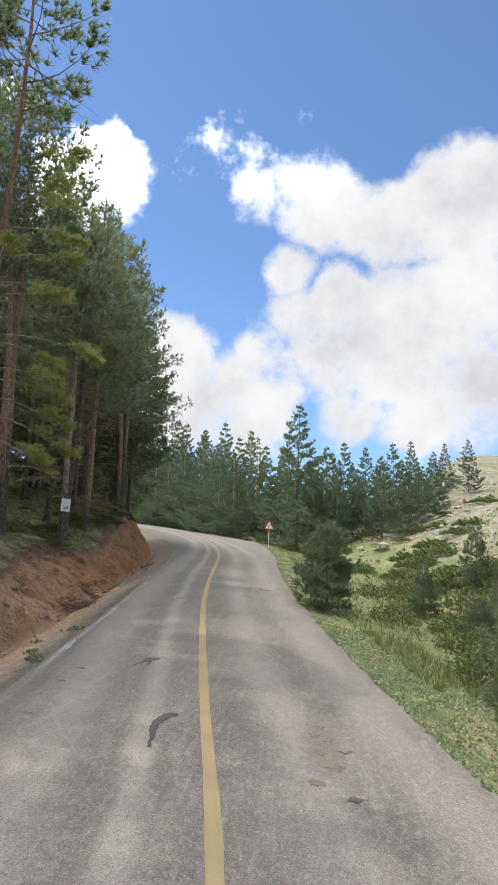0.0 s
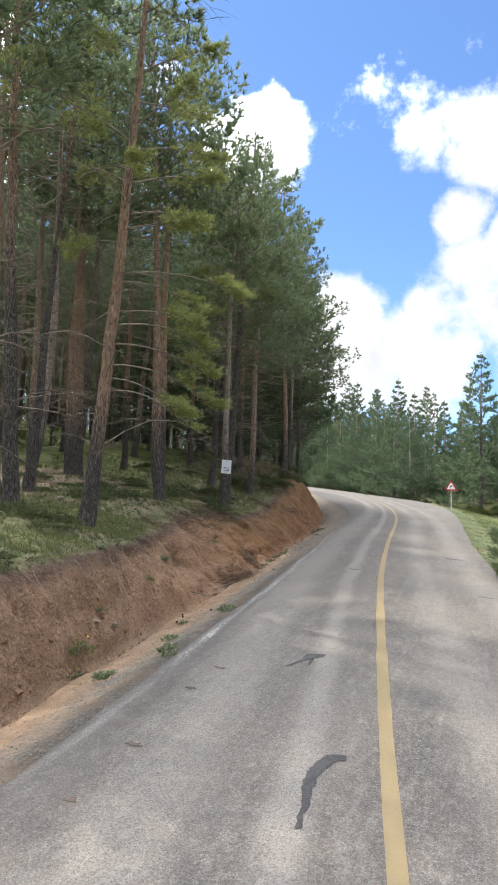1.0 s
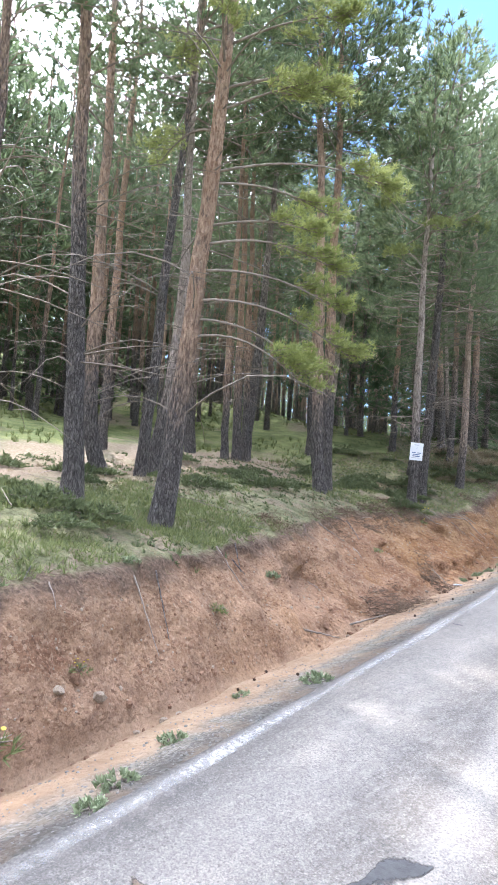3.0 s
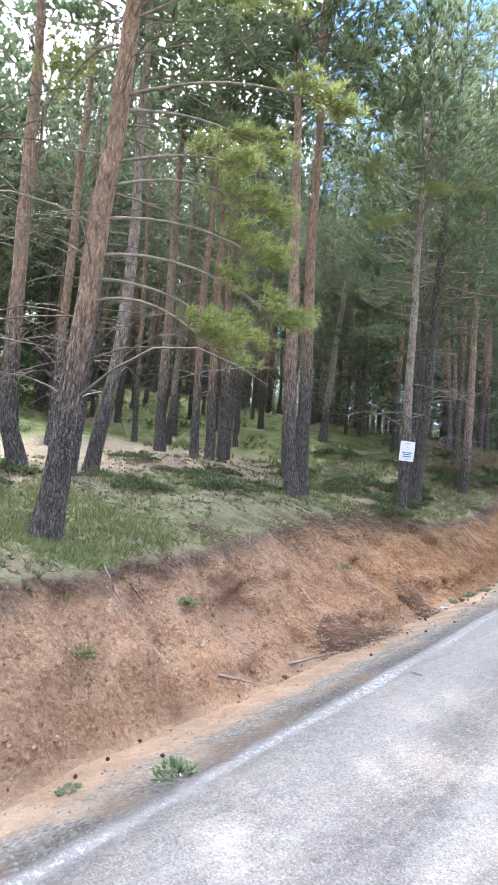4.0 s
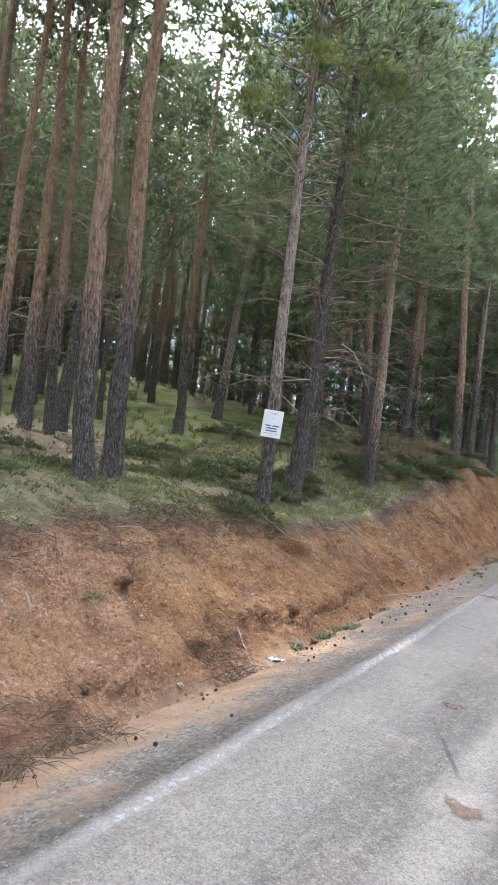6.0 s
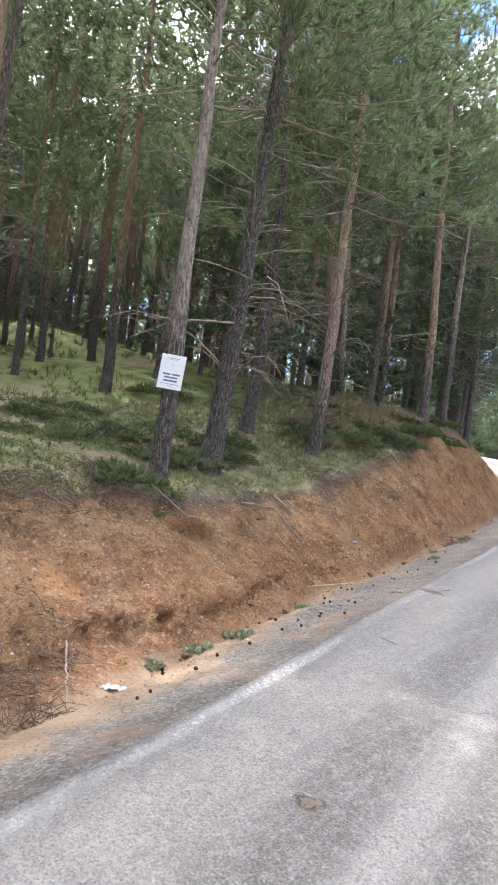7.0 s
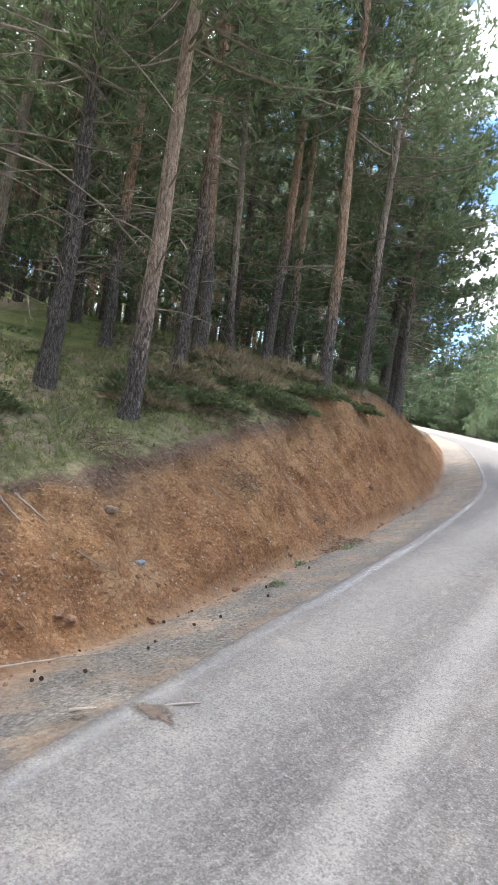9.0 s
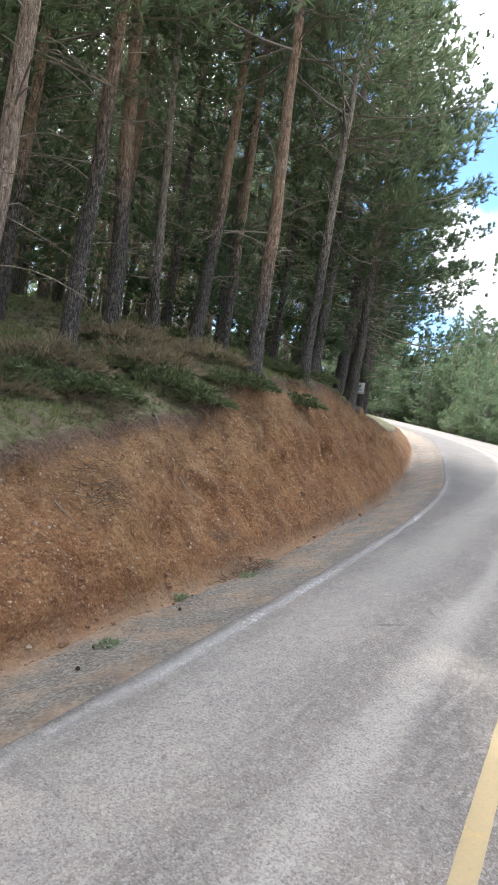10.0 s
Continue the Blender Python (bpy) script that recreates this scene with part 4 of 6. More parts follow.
# trees at the edge of the bank: x, y, lean x, lean y, options, label
EDGE_PINES = [
    (-6.43, 11.17, 0.038, 0.036, 0.0, dict(hue=0.35, seed=11, tall=14.5, radius=0.135, crown=10.0, reach=1.8, limbs=28, dead=44, dead_reach=1.9, dead_low=1.2, bend=0.2,
                                      plates=((2.40, 0.50, 1.55, 0.55, 0.55), (2.90, 0.65, 2.15, 0.62, 0.52), (2.65, 0.95, 1.75, 0.50, 0.62), (3.30, 0.45, 1.85, 0.45, 0.62), (3.65, 0.70, 1.75, 0.15, 0.42), (3.90, 0.35, 1.50, 0.15, 0.50),
                                              (4.65, 0.60, 2.30, 0.05, 0.60), (4.50, 0.95, 1.70, 0.10, 0.60), (5.20, 3.30, 0.90, 0.30, 0.35), (5.50, 0.20, 1.30, -0.10, 0.30), (5.80, 0.80, 1.60, -0.15, 0.25), (6.10, -0.90, 1.20, -0.10, 0.30),
                                              (6.40, 0.40, 1.70, -0.20, 0.35), (6.70, 2.80, 1.20, -0.10, 0.30), (7.10, 0.70, 1.70, -0.25, 0.35), (7.60, -0.30, 1.50, -0.30, 0.30), (8.10, 0.90, 1.50, -0.30, 0.30), (8.70, 0.10, 1.40, -0.30, 0.30))),
     "leaning pine with reddish bark and long bare lower limbs"),
    (-7.22, 20.16, 0.010, 0.008, 0.0, dict(hue=-1, seed=12, tall=11.8, radius=0.11, crown=6.8, dead=34, dead_reach=1.5, dead_low=2.0, low=((5.9, -1.6, 1.5, 50), (6.5, -0.9, 1.5, 50), (7.2, -2.0, 1.5, 50), (7.0, 0.6, 1.4, 45))), "slender pine carrying a white notice on its trunk"),
    (-7.69, 21.77, 0.034, 0.024, 0.0, dict(tone=0.18, seed=13, tall=13.5, shape="cone", limbs=84, tufts=36, needle=0.21, wide=0.014, needles=13, radius=0.145, crown=5.2, dead=44, dead_reach=2.1, dead_low=1.2), "dark-barked pine at the lip of the bank"),
    (-8.00, 17.38, -0.040, -0.050, 0.0, dict(seed=14, tall=14.5, radius=0.135, crown=8.0, dead=24, dead_reach=1.1, dead_low=2.2), "pine of a close-standing pair with flaking bark"),
    (-8.34, 18.10, -0.018, -0.022, 0.0, dict(seed=15, tall=14.5, radius=0.14, crown=7.6, dead=24, dead_reach=1.1, dead_low=2.2), "pine of a close-standing pair with flaking bark"),
    (-7.96, 25.06, 0.014, 0.008, 0.0, dict(hue=0.35, seed=16, tall=14.5, shape="cone", limbs=84, tufts=36, needle=0.21, wide=0.014, needles=13, radius=0.115, crown=4.6, dead=30), "pine with orange upper bark above the clay bank"),
    (-7.67, 10.68, -0.030, -0.030, 0.0, dict(tone=0.5, seed=17, tall=14, radius=0.138, crown=8.6, reach=2.0, limbs=44, dead=44, dead_reach=1.9,
                                        low=((6.9, 0.2, 1.7, 60), (7.4, -0.7, 1.8, 60), (7.9, 1.0, 1.8, 60), (8.5, 0.1, 1.9, 60), (8.8, 2.2, 1.8, 60))), "thick dark-barked pine among grass"),
    (-7.45, 8.98, 0.0, -0.004, 0.0, dict(tone=0.5, seed=18, tall=15, radius=0.075, crown=6.4, reach=1.8, limbs=40, dead=40, dead_reach=1.6, dead_low=1.0), "slim grey-barked pine beside a thicker one"),
    (-9.58, 12.77, -0.012, -0.020, 1.04, dict(seed=19, tall=13, radius=0.14, crown=8.0, reach=1.8, limbs=26, dead=40, kink=(-0.34, 0.75)), "pine with a kinked foot in the grass"),
    (-9.94, 14.15, -0.005, -0.008, 0.95, dict(seed=20, limbs=24, tall=13, radius=0.125, crown=6.6, dead=34, kink=(0.42, 2.1)), "pine with a foot that sweeps out of the slope"),
    (-9.29, 13.31, 0.042, 0.036, 0.0, dict(tone=0.3, seed=41, limbs=24, tall=13, radius=0.11, crown=7.0, dead=30), "dark pine leaning out of the wood"),
    (-12.80, 15.20, 0.005, 0.005, 0.0, dict(hue=0.35, seed=21, limbs=40, tall=14.5, radius=0.12, crown=8.2, dead=24), "sunlit orange-barked pine in the wood"),
    (-11.46, 18.11, -0.015, -0.015, 0.0, dict(hue=0.35, seed=22, limbs=40, tall=14.5, radius=0.095, crown=8.0, dead=26), "slim pine with orange bark"),
    (-11.77, 18.94, -0.018, -0.025, 0.0, dict(hue=0.35, seed=23, limbs=40, tall=14.5, radius=0.115, crown=8.2, dead=26), "slim pine with orange bark"),
    (-12.00, 19.62, -0.020, -0.026, 0.0, dict(hue=0.35, seed=24, limbs=40, tall=14.5, radius=0.10, crown=8.0, dead=26), "slim pine with orange bark"),
    (-12.56, 20.25, 0.038, 0.034, 0.0, dict(tone=0.3, seed=50, limbs=40, tall=13, radius=0.16, crown=7.0, dead=26), "thick dark pine leaning across its neighbours"),
    (-12.98, 18.40, -0.022, -0.024, 0.0, dict(seed=25, limbs=40, tall=14.5, radius=0.135, crown=8.4, dead=26), "grey pine in the open wood"),
    (-12.88, 24.12, -0.004, -0.004, 0.0, dict(seed=42, tall=15, radius=0.12, crown=6.0, dead=26), "slim pine with orange bark"),
    (-9.44, 24.97, 0.0, 0.0, 0.0, dict(tone=0.3, seed=26, tall=15, radius=0.13, crown=3.6, dead=34), "dark pine behind the bank"),
    (-8.10, 30.64, -0.014, -0.007, 0.0, dict(hue=0.35, seed=27, tall=14.8, shape="cone", limbs=84, tufts=36, needle=0.21, wide=0.014, needles=13, radius=0.12, crown=5.4, dead=26, dead_low=2.0), "tall orange-barked pine on the bank"),
    (-8.75, 33.82, 0.018, 0.010, 0.0, dict(hue=-1, seed=28, tall=14.4, shape="cone", limbs=84, tufts=36, needle=0.21, wide=0.014, needles=13, radius=0.112, crown=5.0, dead=24, reach=2.9), "pale-barked leaning pine on the bank"),
    (-10.20, 31.70, 0.028, 0.022, 0.0, dict(seed=29, tall=14.8, shape="cone", limbs=84, tufts=36, needle=0.21, wide=0.014, needles=13, radius=0.125, crown=6.0, dead=24), "pine in a close row behind the bank"),
    (-10.51, 33.21, -0.020, -0.012, 0.0, dict(seed=30, tall=15, limbs=84, tufts=36, needle=0.21, wide=0.014, needles=13, radius=0.10, crown=6.6, dead=24), "pine in a close row behind the bank"),
    (-10.81, 31.17, -0.045, -0.040, 0.0, dict(seed=43, tall=15, radius=0.085, crown=6.2, dead=24), "slim pine in a close row behind the bank"),
    (-10.48, 29.57, -0.050, -0.060, 0.0, dict(seed=44, tall=15, radius=0.15, crown=6.0, dead=30), "thick pine in a close row behind the bank"),
    (-9.30, 27.60, 0.01, 0.0, 0.0, dict(tone=0.7, seed=45, tall=14.5, shape="cone", limbs=70, tufts=30, needle=0.24, wide=0.018, needles=12, radius=0.12, crown=4.6, dead=30), "grey pine among brushwood behind the bank"),
    (-11.90, 28.30, 0.0, 0.02, 0.0, dict(seed=46, tall=15, limbs=60, tufts=30, needle=0.24, wide=0.018, radius=0.12, crown=5.0, dead=30), "pine in a close row behind the bank"),
    (-11.60, 34.60, 0.01, 0.0, 0.0, dict(tone=0.6, seed=47, tall=15.5, shape="cone", limbs=70, tufts=30, needle=0.24, wide=0.018, needles=12, radius=0.13, crown=4.0, dead=24), "dark pine in a close row behind the bank"),
    (-12.60, 31.60, -0.01, 0.0, 0.0, dict(seed=48, tall=15, limbs=60, tufts=30, needle=0.24, wide=0.018, radius=0.11, crown=5.0, dead=24), "pine in a close row behind the bank"),
    (-9.35, 38.00, 0.02, 0.0, 0.0, dict(tone=0.5, seed=49, tall=13.5, shape="cone", limbs=70, tufts=30, needle=0.24, wide=0.018, needles=12, radius=0.12, crown=3.6, reach=2.6, dead=24), "dark pine close behind the bank"),
    (-10.59, 40.79, 0.03, 0.01, 0.0, dict(tone=0.3, seed=31, tall=17.8, radius=0.2, crown=2.2, reach=4.2, limbs=120, tufts=84, needles=13, needle=0.16, wide=0.016, dead=26, shape="fan"), "tall dark pine with boughs reaching over the bend"),
    (-10.10, 38.60, 0.05, 0.0, 0.0, dict(tone=0.3, seed=32, tall=13.5, radius=0.17, crown=3.0, reach=3.2, limbs=100, tufts=76, needles=13, needle=0.16, wide=0.016, dead=26, shape="fan"), "tall pine with long boughs over the bank"),
    (-13.20, 42.00, 0.0, 0.0, 0.0, dict(tone=0.3, seed=33, tall=21.0, radius=0.2, crown=3.0, reach=3.5, limbs=90, tufts=36, needles=13, needle=0.25, wide=0.014, dead=10, shape="open"), "tall pointed pine above the bend of the road"),
    (-9.80, 36.30, 0.03, 0.0, 0.0, dict(tone=0.4, seed=34, tall=12.8, shape="cone", radius=0.15, crown=4.0, reach=3.0, limbs=84, tufts=36, needle=0.21, wide=0.014, needles=13, dead=24), "dark pine close behind the bank"),
    (-12.10, 45.20, 0.0, 0.0, 0.0, dict(tone=0.4, seed=35, tall=19, radius=0.17, crown=3.6, reach=3.4, limbs=85, tufts=40, needles=13, needle=0.24, wide=0.018, dead=16, shape="open"), "shaded pine with a notice by the bend"),
    (-13.20, 48.60, 0.0, 0.0, 0.0, dict(tone=0.4, seed=51, tall=18.5, radius=0.17, crown=2.6, reach=3.4, limbs=80, tufts=36, needles=12, needle=0.26, wide=0.022, dead=10, shape="open"), "shaded pine by the bend with low boughs"),
    # stays out of view; added to cast shade on the near left lane
    (-6.00, 5.30, 0.0, 0.0, 0.0, dict(seed=36, tall=14, radius=0.15, crown=6.0, reach=2.4, dead=10), "unseen tall pine added to shade the near road"),
]
for x, y, lx, ly, turn, options, label in EDGE_PINES:
    plant("pine_tree", label, lean_pose(x, y, lx, ly, turn, sink=0.02), pine_parts(**options), "pines at the edge of the wood")

rng = np.random.default_rng(5)
taken = [(t[0], t[1]) for t in EDGE_PINES]


def scatter(count, spacing, box, ok, tries=6000):
    out = []
    x0, x1, y0, y1 = box
    cand = np.stack([rng.uniform(x0, x1, tries), rng.uniform(y0, y1, tries)], 1)
    _, dl, dr = terrain(cand[:, 0], cand[:, 1])
    for (x, y), a, b in zip(cand, dl, dr):
        if len(out) >= count:
            break
        if ok(x, y, a, b) and all((x - p) ** 2 + (y - q) ** 2 > spacing ** 2 for p, q in taken):
            taken.append((x, y))
            out.append((x, y))
    return out


WOOD = [pine_parts(40 + i, tall=14.5 + i * 0.5, radius=0.095 + 0.012 * i, crown=6.8 - 0.4 * i, reach=2.5, limbs=46, tufts=22, needles=9, needle=0.29, wide=0.021, dead=36, dead_low=0.8, dead_reach=1.3) for i in range(5)]
DEEP = [pine_parts(60 + i, tall=14 + i, radius=0.10 + 0.015 * i, crown=4.2 + 0.9 * i, reach=2.7, limbs=30, tufts=14, needles=6, needle=0.40, wide=0.04, dead=12, dead_low=0.6, dead_reach=1.2) for i in range(3)]
OPEN = [pine_parts(70 + i, tall=15 + i, radius=0.2, tone=0.3, crown=0.4 + 0.3 * i, reach=5.0 - 0.4 * i, limbs=85, tufts=46, needles=5, needle=0.44, wide=0.07, dead=0, shape="open") for i in range(3)]
UNDER = [pine_parts(76 + i, tall=12.5 + i, radius=0.13, tone=0.4, crown=0.7, reach=3.0, limbs=76, tufts=28, needles=8, needle=0.32, wide=0.026, dead=0, shape="open") for i in range(2)]
FAR = [pine_parts(64 + i, tall=16 + i, radius=0.15, tone=0.3, crown=0.5, reach=4.4, limbs=72, tufts=26, needles=5, needle=0.52, wide=0.085, dead=0, shape="open") for i in range(3)]
POLE = [pine_parts(100 + i, tall=12.5 + i, radius=0.065 + 0.012 * i, crown=6.0 + 0.5 * i, reach=1.7, limbs=20, tufts=9, needles=6, needle=0.36, wide=0.034, dead=10, dead_low=0.8, dead_reach=1.0) for i in range(3)]
THICKET = [pine_parts(90 + i, tall=11 + 2 * i, radius=0.09, tone=0.6, crown=3.4, reach=2.3, limbs=46, tufts=19, needles=9, needle=0.29, wide=0.021, dead=26, dead_low=0.6) for i in range(2)]
BACK = [pine_parts(86 + i, tall=16 + i, radius=0.15, tone=0.3, crown=0.5, reach=4.2, limbs=32, tufts=9, needles=4, needle=0.95, wide=0.2, dead=0, shape="open") for i in range(3)]
YOUNG = [pine_parts(80 + i, tall=2.6 + 0.5 * i, radius=0.035, crown=0.1, reach=0.85, limbs=60, tufts=44, needles=10, needle=0.125, wide=0.011, dead=0, shape="cone") for i in range(3)]


def wood_copy(meshes, x, y, name, label, group, spread=0.05, size=(0.76, 0.98)):
    lx, ly = rng.normal(0.0, spread, 2) * 0.6
    plant(name, label, lean_pose(x, y, lx, ly, rng.uniform(0, 6.28), rng.uniform(*size)), meshes, group)


for i, (x, y) in enumerate(scatter(50, 2.2, (-28, -7, 8.5, 66), lambda x, y, a, b: 7.5 < a < 15.5 and not (a < 11.5 and 9 < y < 24) and (x + 15) ** 2 + (y - 15) ** 2 > 30)):
    wood_copy(WOOD[i % 5], x, y, "pine_tree", "tall straight forest pine with a high crown", "pines of the wood")


def woodland(name, points, label, sizes, kinds, pieces_of=2):
    """Trees past counting, joined into one mesh of needles and trunks."""
    verts, faces, mats, hs, base = [], [], [], [], 0
    protos = []
    for proto in kinds:
        pieces = []
        for k, me in enumerate(proto[:pieces_of]):
            me.calc_loop_triangles()
            v = np.empty(len(me.vertices) * 3)
            me.vertices.foreach_get("co", v)
            f = np.empty(len(me.loop_triangles) * 3, int)
            me.loop_triangles.foreach_get("vertices", f)
            pieces.append((v.reshape(-1, 3), f.reshape(-1, 3), (1, 0, 2)[k]))
        protos.append(pieces)
    for i, (x, y) in enumerate(points):
        a, s, z = rng.uniform(0, 6.28), rng.uniform(*sizes), height(x, y)
        lx, ly = rng.normal(0, 0.025, 2)
        for v, f, k in protos[i % 3]:
            w = v * s
            out = np.stack([w[:, 0] * math.cos(a) - w[:, 1] * math.sin(a) + lx * w[:, 2] + x, w[:, 0] * math.sin(a) + w[:, 1] * math.cos(a) + ly * w[:, 2] + y, w[:, 2] + z], 1)
            verts.append(out)
            faces.append(f + base)
            mats.append(np.full(len(f), k))
            hs.append(w[:, 2])
            base += len(v)
    me = mesh_of(name, np.vstack(verts), np.vstack(faces), NEEDLES, False, [("h", np.concatenate(hs))])
    me.materials.append(BARK)
    me.materials.append(DEADWOOD)
    me.polygons.foreach_set("material_index", np.concatenate(mats).astype(np.int32))
    tagged(new(name, me), label, "woodland", kind="stuff")


woodland("deep_woods", scatter(50, 1.7, (-40, -19, 4, 26), lambda x, y, a, b: 14 < a < 30 and (x + 15) ** 2 + (y - 15) ** 2 > 26) + scatter(84, 2.3, (-70, -15, 6, 90), lambda x, y, a, b: 15 < a < 42 and (x + 15) ** 2 + (y - 15) ** 2 > 34), "shaded pine wood behind the first rows of trees", (0.85, 1.15), DEEP, 3)
woodland("pole_woods", scatter(150, 1.15, (-40, -12, 6, 60), lambda x, y, a, b: 11.5 < a < 27 and (x + 15) ** 2 + (y - 15) ** 2 > 26), "close stand of thin pale pine poles in the wood", (0.8, 1.15), POLE, 3)
woodland("far_woods", scatter(34, 3.8, (-85, -14, 62, 200), lambda x, y, a, b: 4.0 < a < 30) + scatter(62, 3.8, (-90, 8, 86, 190), lambda x, y, a, b: -20 < b < -6 and x < 0.02 * y), "dark pine wood beyond the bend of the road", (0.55, 0.78), FAR)
woodland("hill_woods", scatter(28, 2.6, (-2, 24, 78, 112), lambda x, y, a, b: -34 < b < -9 and x < 0.22 * y), "small dark pines on the slope beside the bend", (0.30, 0.46), FAR)
woodland("upper_woods", scatter(46, 2.2, (-45, -20, 4, 56), lambda x, y, a, b: 21 < a < 36) + scatter(36, 4.6, (-95, -30, 2, 75), lambda x, y, a, b: 40 < a < 66), "pine wood on the slope above", (0.9, 1.2), BACK)

# open-grown pines beyond the bend, right of the road: x, y, which, size
FAR_PINES = [(1.2, 72, 1, 1.02), (4.6, 75, 0, 0.72), (-2.6, 78, 2, 0.70), (7.0, 80, 2, 0.68), (12.4, 76, 0, 0.66), (15.8, 84, 2, 0.58), (19.5, 88, 1, 0.44), (10.2, 70, 1, 0.55),
             (-6.5, 86, 2, 0.78), (-9.0, 90, 0, 0.86), (-12.5, 96, 1, 0.9), (-15.5, 98, 2, 0.92), (-18.0, 104, 0, 0.95), (-21.5, 108, 1, 0.9), (-24.5, 112, 2, 0.95),
             (-5.5, 96, 1, 0.9), (-10.5, 106, 2, 0.95), (-15.0, 116, 0, 1.0), (-21.0, 122, 1, 1.05), (-27.5, 124, 2, 1.0), (3.5, 90, 2, 0.68), (9.5, 96, 1, 0.58), (-29.0, 134, 0, 1.1), (-35.0, 142, 1, 1.1),
             (-13.0, 88.0, 0, 0.55), (-17.5, 92.5, 2, 0.5), (-4.5, 76.5, 1, 0.45), (-8.0, 80.5, 0, 0.4), (15.0, 72.5, 0, 0.42), (22.5, 82, 1, 0.42), (24.0, 62, 2, 0.36), (37.0, 104, 0, 0.62),
             (2.6, 78, 0, 0.62), (-0.6, 83, 1, 0.62), (9.4, 78, 1, 0.64), (14.0, 80, 1, 0.48), (17.6, 79, 0, 0.42), (6.0, 86, 1, 0.66), (12.5, 88, 2, 0.56), (18.5, 95, 0, 0.45), (0.5, 95, 0, 0.72), (5.5, 70.5, 2, 0.42), (21.5, 90, 2, 0.4),
             (-7.6, 73.0, 0, 0.62), (-10.2, 78.0, 1, 0.6), (-13.0, 81.5, 2, 0.6), (-15.8, 86.0, 0, 0.66), (-5.6, 69.0, 2, 0.52), (-11.6, 85.0, 1, 0.7), (-18.5, 91.0, 1, 0.7), (-22.0, 95.5, 2, 0.72), (-26.5, 98.5, 0, 0.75), (-14.5, 93.0, 0, 0.72), (-30.0, 97.5, 1, 0.8), (-31.5, 101.5, 0, 0.9), (-33.5, 105.5, 2, 0.92), (-28.0, 102.0, 2, 0.8), (-37.0, 110.5, 1, 0.95), (-41.0, 114.0, 0, 1.0), (-25.0, 101.5, 1, 0.8), (-45.0, 119.0, 2, 1.0), (-24.0, 94.5, 0, 0.5), (-33.0, 99.8, 1, 0.5)]
for x, y, k, s in FAR_PINES:
    plant("pine_tree", "open-grown dark green pine in tiers", lean_pose(x, y, 0.0, 0.0, x * 1.7, s), OPEN[k], "open-grown pines past the bend")
for i, (x, y, s) in enumerate(((-11.4, 36.9, 0.9), (-11.9, 43.4, 0.9), (-13.6, 39.3, 1.0), (-12.4, 33.4, 0.8), (-14.8, 36.2, 1.0), (-13.4, 47.2, 0.95), (-14.6, 50.4, 0.8), (-15.5, 43.5, 1.0), (-13.8, 29.2, 0.85), (-16.5, 31.5, 1.0),
                               (-15.8, 55.0, 0.85), (-17.6, 59.5, 0.85), (-19.6, 63.5, 0.9), (-21.6, 68.5, 0.9), (-25.5, 74.0, 0.95), (-22.5, 20.8, 0.8), (-25.0, 23.2, 0.9), (-27.5, 22.5, 1.0))):
    plant("pine_tree", "shaded pine with boughs down to the ground", lean_pose(x, y, 0, 0, i * 1.3, s), UNDER[i % 2], "low-boughed pines behind the bank")
for i, (x, y) in enumerate(scatter(26, 2.0, (-26, -10, 9, 36), lambda x, y, a, b: (9.0 if y > 21 else 12.0) < a < 20 and (x + 15) ** 2 + (y - 15) ** 2 > 30)):
    plant("pine_tree", "younger pine filling the wood with low boughs", lean_pose(x, y, 0, 0, i * 1.3, 0.75 + 0.05 * (i % 7)), THICKET[i % 2], "younger pines in the wood")
# young pines by the road
for x, y, k, s in ((1.40, 17.0, 0, 1.0), (5.4, 24.0, 1, 0.62), (1.55, 20.5, 1, 0.62), (3.9, 8.4, 2, 0.85), (4.6, 9.6, 1, 0.62), (5.6, 17.5, 0, 0.62), (9.0, 30, 2, 0.9), (-19.0, 86.5, 1, 1.1), (-17.0, 84.0, 2, 0.9),
                   (-22.5, 98.0, 0, 1.2), (-6.0, 71.5, 1, 0.9), (3.2, 34.0, 0, 0.5), (7.5, 22.0, 1, 0.55), (12.5, 33.0, 2, 0.8)):
    plant("young_pine", "young bushy pine on the grassy verge", lean_pose(x, y, 0, 0, x * 3.1, s), YOUNG[k], "young pines beside the road", "young pine")

# ---------------------------------------------------------------- plants low down
from mathutils.bvhtree import BVHTree


def verge_points(count, d_lo, d_hi, y_lo, y_hi):
    """Random places along the left edge of the road, by the distance from the asphalt."""
    line = smooth_line(LEFT, 25)
    nrm = normals_of(line)
    y, d = rng.uniform(y_lo, y_hi, count), rng.uniform(d_lo, d_hi, count)
    x = np.interp(y, line[:, 1], line[:, 0])
    nx, ny = np.interp(y, line[:, 1], nrm[:, 0]), np.interp(y, line[:, 1], nrm[:, 1])
    return np.stack([x + nx * d, y + ny * d], 1), d, y


BVH = []
for key in ("earth_bank", "bank_far", "bank_behind", "verge_right", "road", "ground"):
    me = bpy.data.objects[key].data
    BVH.append(BVHTree.FromPolygons([v.co for v in me.vertices], [tuple(p.vertices) for p in me.polygons]))


def surface(x, y):
    """Height and normal of the topmost ground at a place."""
    hits = [t.ray_cast(Vector((x, y, 60.0)), Vector((0, 0, -1))) for t in BVH]
    hits = [(h[0].z, h[1]) for h in hits if h[0] is not None]
    return max(hits, key=lambda h: h[0]) if hits else (height(x, y), Vector((0, 0, 1)))


def surfaces(xy):
    return np.array([[x, y, surface(x, y)[0]] for x, y in xy])


